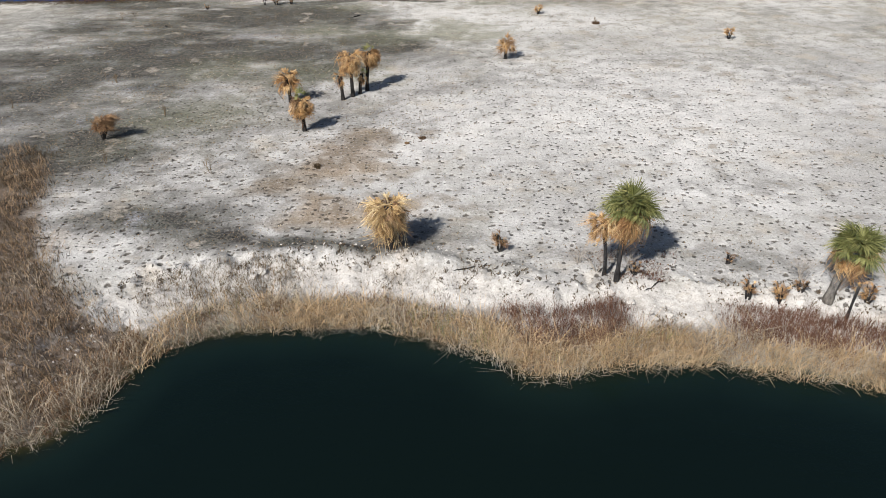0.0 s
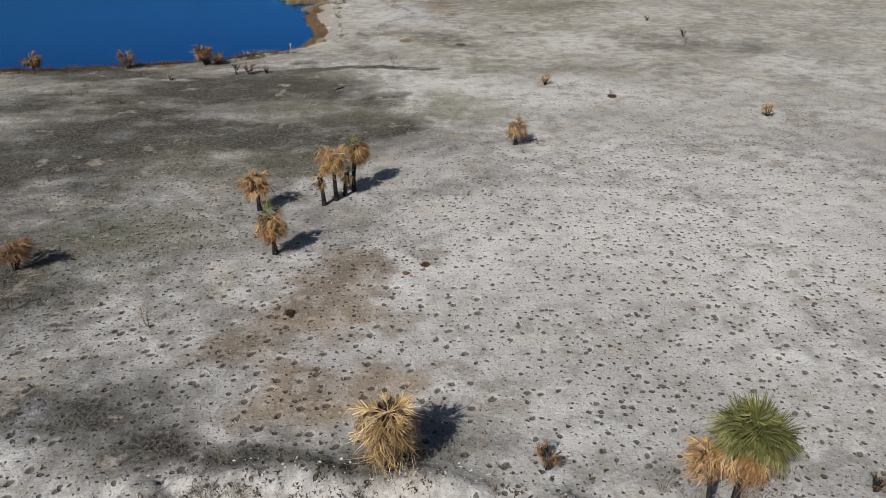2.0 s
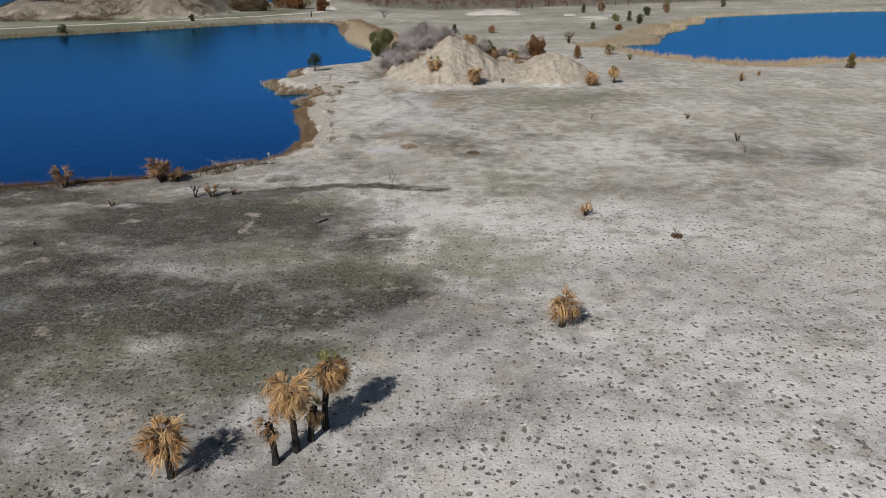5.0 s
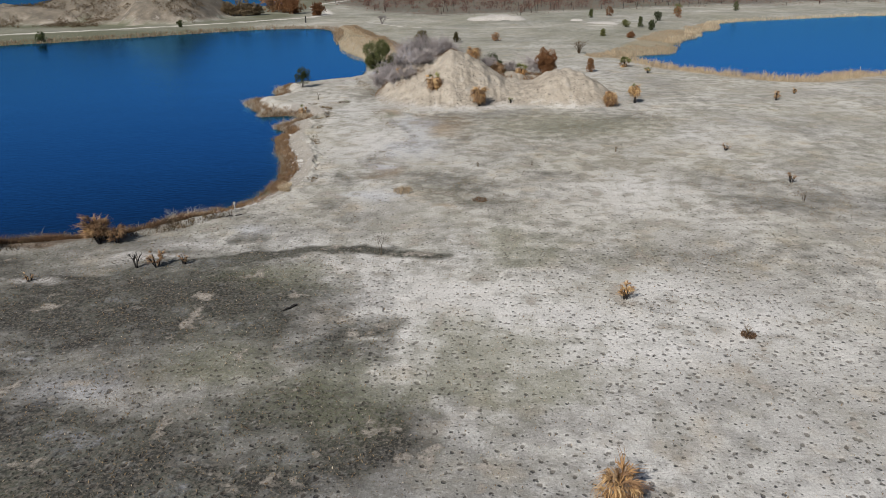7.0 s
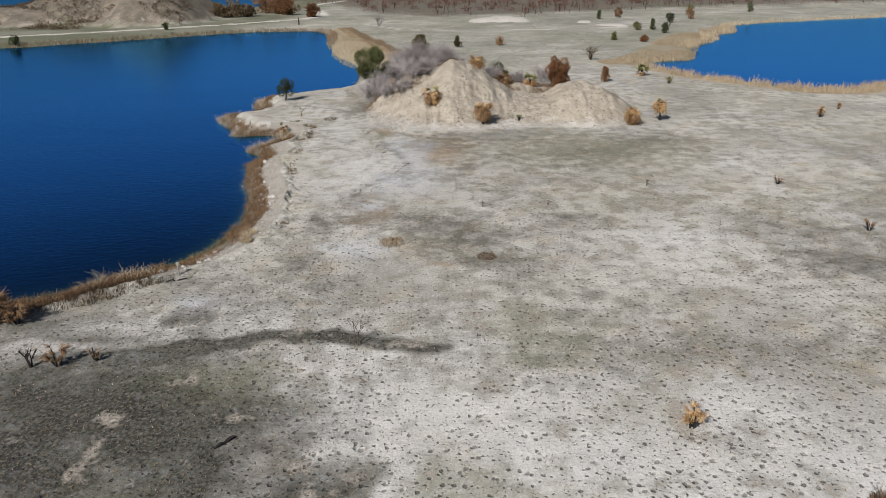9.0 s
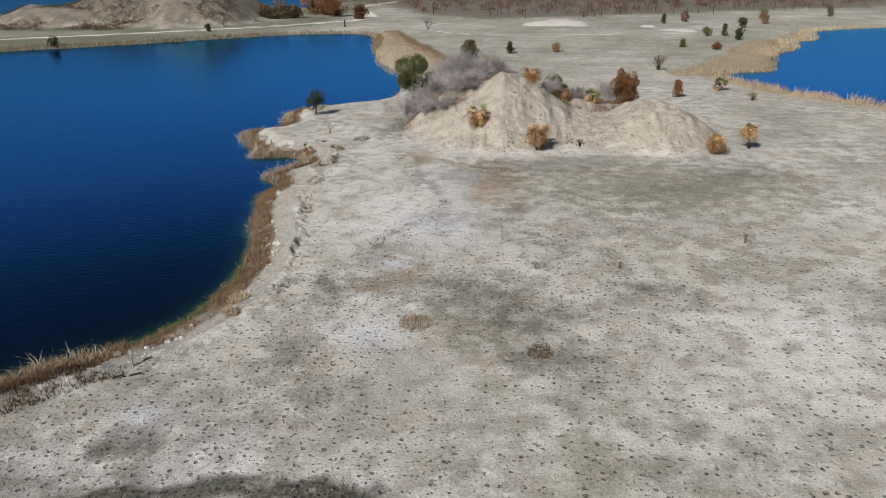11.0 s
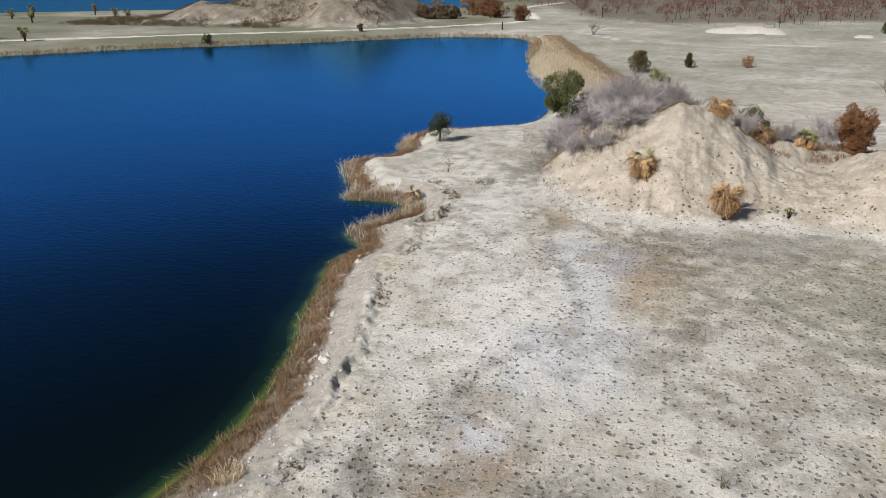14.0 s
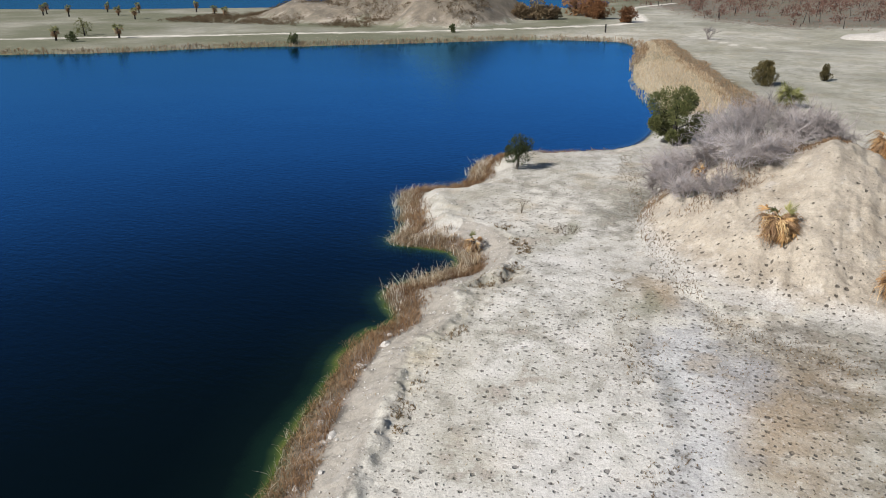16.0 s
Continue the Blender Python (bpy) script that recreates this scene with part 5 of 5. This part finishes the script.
reed_band("south_shore_brush", "dark brown brush on the south lake shore", WEST_LAKE, (-60, -19, 88, 100), -0.2, 3.6, 150, 0.2, 0.6, 0.022, 1.2, REED_RUST, 1016, -0.1)
reed_band("south_shore_scrub", "charred low scrub on the south lake shore", WEST_LAKE, (-60, -17, 86, 101), 0.6, 5.0, 60, 0.12, 0.4, 0.035, 0.9, SCRUB, 1018, -0.1)
spits = lambda x, y: (np.hypot(x + 20.0, (y - 133.8)) < 2.6) | (np.hypot(x + 23.2, y - 142.6) < 2.8) | (np.hypot(x + 26.6, y - 149.8) < 3.4) | (np.hypot(x + 25.2, y - 160.5) < 3.6) | (np.hypot(x + 19, y - 138.5) < 2.4) | (np.hypot((x + 21.5) / 2.5, (y - 98.5) / 1.5) < 1)
reed_band("spit_reeds", "tall straw reeds on small lake spits", WEST_LAKE, (-32, -12, 95, 168), -0.15, 1.5, 90, 0.35, 0.85, 0.028, 1.3, REED_TAN, 1013, -0.1, spits)
reed_band("spit_reeds_brown", "brown dead reeds on small lake spits", WEST_LAKE, (-32, -12, 95, 168), 0.3, 2.4, 80, 0.2, 0.5, 0.028, 1.3, REED_BROWN, 1017, 0.0, spits)
reed_band("spit_reeds_grey", "bleached tall reeds on small lake spits", WEST_LAKE, (-32, -12, 95, 168), -0.3, 1.2, 25, 0.45, 0.95, 0.024, 1.1, REED_GREY, 1014, 0.0, spits)
reed_band("lake_reeds_far", "brown and straw reeds along the far lake shore", WEST_LAKE, (-190, -24, 205, 290), -0.4, 2.6, 9, 0.3, 0.9, 0.1, 1.0, REED_BROWN, 1015, 0.0)
reed_band("lake_reeds_far_pale", "bleached reeds along the far lake shore", WEST_LAKE, (-190, -24, 205, 290), -0.4, 3.0, 7, 0.3, 1.0, 0.1, 1.0, REED_GREY, 1025, 0.05)


def reed_field(name, label, poly, per, h0, h1, width, mat, seed, water, deep=-0.8):
    x0, y0 = poly.min(0)
    x1, y1 = poly.max(0)
    x, y, g = scatter(int(per * (x1 - x0) * (y1 - y0)), x0, x1, y0, y1, seed)
    keep = (shore_distance(x, y, poly, 4.0) < 0.6 * fbm(x, y, 0.3, seed)) & (fbm(x, y, 0.12, seed + 9) > (-0.7 if water is WEST_LAKE else -0.35)) & (shore_distance(x, y, water, 12.0) > deep)
    x, y = x[keep], y[keep]
    h = g.uniform(h0, h1, len(x)) * (0.6 + 0.8 * vnoise(x * 0.35, y * 0.35, seed))
    stuff(name, label, "reeds", blades(x, y, np.maximum(height(x, y), LEVEL) - 0.03, h, np.full(len(x), width), 0.5, g), mat)


def heap_brush():
    x, y, g = scatter(9000, 4.5, 26, 151, 166, 1041)
    k = (fbm(x, y, 0.3, 1042) > -0.15) & (y > np.interp(x, [4, 8, 12, 17, 21, 26], [156.5, 155, 152.5, 153.5, 152.5, 152]))
    x, y = x[k], y[k]
    stuff("heap_brush", "brown dry brush behind the spoil heap", "brush", blades(x, y, height(x, y) - 0.03, g.uniform(0.2, 0.6, len(x)), np.full(len(x), 0.05), 0.9, g), REED_BROWN)


heap_brush()


def slope_brush():
    x, y, g = scatter(30000, -13, 5, 142, 164, 1043)
    k = (fbm(x, y, 0.35, 1044) > g.uniform(-0.2, 0.3, len(x))) & (mound_height(x, y) > 0.05) & (y > np.interp(x, [-13, -10, -6, -3, 0, 5], [150, 146, 145.5, 147, 150, 153]))
    x, y = x[k], y[k]
    stuff("slope_brush", "low grey-brown brush on the spoil heap slope", "brush", blades(x, y, height(x, y) - 0.03, g.uniform(0.1, 0.35, len(x)), np.full(len(x), 0.035), 1.0, g), REED_BROWN)


slope_brush()


def foot_brush():
    x, y, g = scatter(26000, -16, 6, 131, 172, 1047)
    k = along(x, y, [(-13, 168), (-10.5, 158), (-8.0, 149), (-5.2, 141), (-2.0, 135.5), (3, 133.5)]) < 0.5 + 1.5 * np.clip(0.4 + fbm(x, y, 0.35, 1048), 0, 1) * g.random(len(x))
    x, y = x[k], y[k]
    stuff("foot_brush", "low dark grass at the foot of the spoil heap", "brush", blades(x, y, height(x, y) - 0.02, g.uniform(0.06, 0.2, len(x)), np.full(len(x), 0.035), 1.2, g), SCRUB)


foot_brush()


def damp_reeds():
    x, y, g = scatter(60000, -30, 2, 190, 280, 1045)
    k = along(x, y, DAMP) < 2.2 + 1.5 * fbm(x, y, 0.2, 1046)
    x, y = x[k], y[k]
    stuff("damp_reeds", "dark brown reeds in a damp strip", "reeds", blades(x, y, height(x, y) - 0.03, g.uniform(0.15, 0.45, len(x)), np.full(len(x), 0.05), 1.0, g), REED_BROWN)


damp_reeds()
reed_field("north_reeds", "tan reed bed at the lake corner", NORTH_REEDS, 10, 0.25, 0.6, 0.05, REED_TAN, 1021, WEST_LAKE, -9.0)
reed_field("east_reeds", "golden tan reed bed beside the second lake", EAST_REEDS, 10, 0.28, 0.6, 0.06, REED_TAN, 1022, EAST_LAKE)
reed_band("east_shore_reeds", "golden tan reeds along the second lake", EAST_LAKE, (40, 150, 155, 205), -0.6, 6.0, 16, 0.5, 1.15, 0.06, 0.6, REED_TAN, 1023, -0.3)
reed_band("east_far_reeds", "golden reeds on the far side of the second lake", EAST_LAKE, (60, 200, 225, 320), -0.5, 4.0, 4, 0.5, 1.0, 0.12, 0.5, REED_TAN, 1024)


def stubble(name, label, count, h0, h1, width, mat, seed, weight):
    x, y, g = scatter(count, -40, 36, 26, 136, seed)
    keep = (g.random(count) < weight(x, y)) & (shore_distance(x, y, NEAR_POND, 6.0) > 3.8) & (shore_distance(x, y, WEST_LAKE, 6.0) > 2.4)
    x, y = x[keep], y[keep]
    stuff(name, label, "grass", blades(x, y, height(x, y) - 0.02, g.uniform(h0, h1, len(x)), np.full(len(x), width), 1.2, g), mat)


stubble("burnt_stubble", "short charred grass stubble on the flat", 260000, 0.04, 0.12, 0.05, SCRUB, 1031, lambda x, y: np.clip(0.06 + 0.75 * blotch(*warp(x, y), BURN + BURN_NORTH + BURN_FIELD) * (0.4 + 1.6 * np.clip(fbm(x, y, 0.5, 1033), 0, 1)), 0, 0.9))
stubble("dry_grass", "thin dry grass on the flat", 110000, 0.04, 0.12, 0.045, REED_GREY, 1032, lambda x, y: np.clip(0.05 + 0.5 * blotch(*warp(x, y), GREEN + TAN) * (0.5 + fbm(x, y, 0.6, 1034)), 0, 0.8))


def trail_tufts():
    x, y, g = scatter(5200, -11, 2, 108, 142, 1051)
    k = (along(x, y, OLD_TRAIL) < 1.3 * g.random(len(x)) ** 0.7) & (fbm(x, y, 0.9, 1052) > 0.02)
    n = int(k.sum()) * 5
    x, y = np.repeat(x[k], 5) + g.normal(scale=0.06, size=n), np.repeat(y[k], 5) + g.normal(scale=0.06, size=n)
    stuff("trail_tufts", "small dark grass tufts along an old trail", "grass", blades(x, y, height(x, y) - 0.02, g.uniform(0.05, 0.14, n), np.full(n, 0.035), 1.3, g), SCRUB)


trail_tufts()


def tuft(x, y, r, h, mat, label, seed):
    g = np.random.default_rng(seed)
    n = 260
    a, q = g.uniform(0, 6.283, n), r * np.sqrt(g.random(n))
    px, py = x + q * np.cos(a), y + q * np.sin(a)
    ob = new("grass_tuft", raw_mesh("grass_tuft", *blades(px - x, py - y, height(px, py) - at(x, y) - 0.02, h * g.uniform(0.5, 1, n), np.full(n, 0.03), 1.0, g), mat))
    ob.location = (x, y, at(x, y))
    return tagged(ob, label, "grass tuft", "grass tufts on the flat", "stuff")


for k, (x, y, r, h) in enumerate([(-3.2, 102.3, 0.9, 0.6), (-14.6, 106.5, 0.7, 0.6), (-1.3, 43.9, 0.22, 0.2), (-7.7, 39.5, 0.2, 0.25), (3.5, 99.5, 0.7, 0.25), (-13.0, 146.0, 1.0, 0.2), (16.4, 75.4, 0.4, 0.35), (-14.0, 103.4, 0.5, 0.5), (-2.3, 43.0, 0.15, 0.15)]):
    tuft(x, y, r, h, (REED_TAN, REED_BROWN, SCRUB)[0 if h > 0.45 else 1 + k % 2], "dry straw-coloured grass tuft on pale ground" if h > 0.45 else "low dark grass tuft on pale ground", 1100 + k)


# ---- rocks and wood ----
def rock_mesh(seed, r=1.0):
    bm = bmesh.new()
    bmesh.ops.create_icosphere(bm, subdivisions=2, radius=r)
    for v in bm.verts:
        v.co *= 1 + 0.55 * noise.noise(v.co * 1.1 + Vector((seed * 7.1, 0, 0)))
        v.co.z *= 0.65
    me = bpy.data.meshes.new("rock")
    bm.to_mesh(me)
    bm.free()
    me.materials.append(ROCK)
    return me


ROCKS = [rock_mesh(k) for k in range(5)]
_g = np.random.default_rng(5)
for lake, box, d0, d1, count, label in ((WEST_LAKE, (-24, -12, 98, 136), 0.9, 2.4, 46, "white limestone rock at the foot of the lake bank"), (NEAR_POND, (-10, 20, 20, 28.5), 2.4, 4.2, 40, "pale chalky rock on the pond bank")):
    n = 0
    while n < count:
        x, y = _g.uniform(box[0], box[1]), _g.uniform(box[2], box[3])
        d = float(shore_distance(np.array([x]), np.array([y]), lake, 6.0)[0])
        if d0 < d < d1:
            ob = tagged(new("rock", ROCKS[n % 5]), label, "rock", "rocks on the bank")
            s = _g.uniform(0.07, 0.2) * (1.6 if n % 9 == 0 else 1)
            ob.matrix_basis = Matrix.Translation((x, y, at(x, y) + 0.2 * s)) @ pose(0, 0, 0, _g.uniform(-20, 20), _g.uniform(-20, 20), _g.uniform(0, 360)) @ Matrix.Scale(s, 4)
            n += 1


def rubble(name, label, lake, box, d0, d1, count, seed):
    """Small stones, too many to count."""
    x, y, g = scatter(count, box[0], box[1], box[2], box[3], seed)
    d = shore_distance(x, y, lake, 8.0)
    keep = (d > d0) & (d < d1)
    x, y = x[keep], y[keep]
    z, n = height(x, y), len(x)
    r = 0.015 + 0.06 * g.random(n) ** 2.5
    c = np.stack([x, y, z + r * 0.3], 1)
    off = np.array([(1, 0, 0), (0, 1, 0), (-1, 0, 0), (0, -1, 0), (0, 0, 0.8), (0, 0, -0.8)], float)
    co = c[:, None] + off[None] * r[:, None, None] * g.uniform(0.6, 1.4, (n, 6, 1)) + g.normal(size=(n, 6, 3)) * r[:, None, None] * 0.2
    tri = np.array([(0, 1, 4), (1, 2, 4), (2, 3, 4), (3, 0, 4), (1, 0, 5), (2, 1, 5), (3, 2, 5), (0, 3, 5)])
    fa = (np.arange(n)[:, None, None] * 6 + tri[None]).reshape(-1, 3)
    stuff(name, label, "stones", (co.reshape(-1, 3), fa), ROCK)


rubble("pond_rubble", "small pale stones on the pond bank", NEAR_POND, (-16, 24, 19, 31), 1.8, 5.5, 4000, 1201)
rubble("lake_rubble", "small pale stones along the lake bank", WEST_LAKE, (-30, -10, 92, 170), 0.8, 4.2, 14000, 1202)


def clods(name, label, count, d0, d1, seed, lake=NEAR_POND, box=(-15, 23, 20, 31), gap=-0.05):
    """Dark burnt grass roots and clods that break out of the bank's edge."""
    x, y, g = scatter(count, *box, seed)
    d = shore_distance(x, y, lake, 8.0) + 0.5 * fbm(x, y, 0.5, seed)
    k = (d > d0) & (d < d1) & (fbm(x, y, 0.45, seed + 3) > gap)
    x, y = x[k], y[k]
    n = len(x) * 7
    x, y = np.repeat(x, 7) + g.normal(scale=0.07, size=n), np.repeat(y, 7) + g.normal(scale=0.07, size=n)
    stuff(name, label, "roots", blades(x, y, height(x, y) - 0.03, g.uniform(0.06, 0.2, n), np.full(n, 0.045), 1.4, g), SCRUB)


clods("bank_roots", "dark burnt grass roots along the bank edge", 2600, 3.3, 5.0, 1301)
clods("lake_bank_roots", "dark earth clods and roots along the lake bank crest", 11000, 3.9, 4.9, 1303, WEST_LAKE, (-24, -10, 94, 146), 0.05)
clods("bank_foot_roots", "dark burnt grass clumps at the bank foot", 1500, 1.3, 2.8, 1302)


def log(x, y, length, r, turn, label, seed):
    g = np.random.default_rng(seed)
    co, fa = tube([(0.06 * math.sin(3 * t), 0.05 * g.normal(), length * t) for t in np.linspace(-0.5, 0.5, 7)], [r * q for q in (0.8, 1, 1.05, 1, 0.9, 0.7, 0.35)], 8, g, 0.12)
    ob = tagged(new("log", raw_mesh("log", co, fa, CHAR, True)), label, "log")
    ob.matrix_basis = Matrix.Translation((x, y, at(x, y) + r * 0.7)) @ pose(0, 0, 0, 90, 0, turn)


log(-9.4, 79.9, 1.0, 0.08, -50, "charred branch lying on burnt ground", 1)
log(-16.9, 96.6, 1.3, 0.06, -70, "dark branch lying on the bank", 2)
log(1.2, 27.9, 1.8, 0.035, -80, "charred root on the edge of the bank", 3)
log(9.6, 26.2, 1.4, 0.025, -60, "burnt stick lying on the white bank", 4)
log(-29.5, 76.5, 1.0, 0.06, 20, "small charred log on the burnt flat", 5)


def marker_post(x, y):
    root = tagged(new("marker_post"), "short grey marker post on the lake bank", "post")
    root.location = (x, y, at(x, y) - 0.05)
    co, fa = tube([(0, 0, 0), (0.01, 0, 0.35), (0.02, 0, 0.72)], [0.05, 0.05, 0.045], 8)
    part("post", raw_mesh("post", co, fa, POST, True), root)
    bm = bmesh.new()
    bmesh.ops.create_cube(bm, size=1.0)
    for v in bm.verts:
        v.co = Vector((v.co.x * 0.2, v.co.y * 0.06, v.co.z * 0.24 + 0.84))
    bmesh.ops.bevel(bm, geom=bm.edges[:], offset=0.015, segments=2, affect="EDGES")
    me = bpy.data.meshes.new("plate")
    bm.to_mesh(me)
    bm.free()
    me.materials.append(POST)
    part("plate", me, root, "pale plate on top of the post")


marker_post(-17.0, 97.5)
co, fa = tube([(0, 0, 0), (0.02, 0, 1.1), (0, 0, 2.2)], [0.22, 0.2, 0.16], 8)
shore_post = tagged(new("post", raw_mesh("post", co, fa, CHAR, True)), "dark post on the far lake shore", "post")
shore_post.location = (-41.3, 292.8, at(-41.3, 292.8) - 0.05)


def sand_pile(x, y, lx, ly, h, turn, label, seed):
    """A low bank of white sand with a ragged crest."""
    u, v = np.meshgrid(np.linspace(-1, 1, 44), np.linspace(-1, 1, 18))
    r = np.abs(u) ** 5 + np.abs(v) ** 2.5 + 0.3 * fbm(u * lx, v * ly, 0.3, seed + 7, 3)
    z = np.maximum(1 - r, -0.1) * h * (1 + 0.35 * fbm(u * lx, v * ly, 0.35, seed, 3)) - 0.03
    co = np.stack([u * lx, v * ly, z], -1).reshape(-1, 3)
    i = np.arange(17)[:, None] * 44 + np.arange(43)[None]
    fa = np.stack([i, i + 1, i + 45, i + 44], -1).reshape(-1, 4)
    ob = tagged(new("sand_bank", raw_mesh("sand_bank", co, fa, SAND, True)), label, "sand bank")
    ob.matrix_basis = pose(x, y, at(x, y), 0, 0, turn)


sand_pile(24, 296, 10.5, 4.0, 1.6, -3, "long bank of white sand before burnt woods", 1)
sand_pile(56.5, 276, 5.5, 2.2, 0.6, -40, "low pile of bright white sand", 2)
sand_pile(50.5, 288, 2.2, 1.6, 0.7, 0, "small pile of bright white sand", 3)


# ---- burnt woods ----
def wood_edge(x):
    return np.interp(x, WOOD_X, WOOD_Y)


def burnt_woods():
    g = np.random.default_rng(77)
    n = 900
    x = g.uniform(-70, 330, n)
    y = wood_edge(x) + g.uniform(0, 1, n) ** 0.8 * 150
    z, h = height(x, y), 1.0 + 3.6 * g.random(n) ** 1.6
    lean = g.normal(scale=0.12, size=(n, 2))
    top = np.stack([x + lean[:, 0] * h, y + lean[:, 1] * h, z + h], 1)
    stuff("burnt_trunks", "blackened tree trunks standing in burnt woods", "woods", sticks(np.stack([x, y, z - 0.1], 1), top, 0.11, 0.05), CHAR)
    leafy = g.random(n) < np.clip((y - wood_edge(x)) / 30, 0.25, 0.95)
    c = np.repeat(top[leafy], 4, 0)
    c += g.normal(scale=(1.0, 1.0, 0.9), size=c.shape) - np.array([0, 0, 0.6])
    stuff("burnt_crowns", "rust-brown scorched crowns of far woods", "woods", leaf_cards(c, 1.2, 22, 0.42, g), WOODS)
    m = 9000
    x = g.uniform(-70, 330, m)
    y = wood_edge(x) + g.uniform(0, 1, m) ** 0.8 * 160
    stuff("burnt_undergrowth", "reddish burnt undergrowth of far woods", "woods", blades(x, y, height(x, y), g.uniform(0.2, 0.6, m), np.full(m, 0.22), 1.2, g), WOODS)
    # brush on and beside the far heap
    x, y = g.uniform(-190, -80, 2600), g.uniform(284, 322, 2600)
    k = (fbm(x, y, 0.06, 55) > np.interp(x, (-190, -130, -92), (-0.25, -0.12, 0.2)))
    c = np.stack([x[k], y[k], height(x[k], y[k]) + 0.3], 1)
    stuff("far_heap_brush", "grey-brown brush on the far spoil heap", "brush", leaf_cards(c, g.uniform(0.5, 1.2, len(c)), 22, 0.3, g), SCRUB)


burnt_woods()
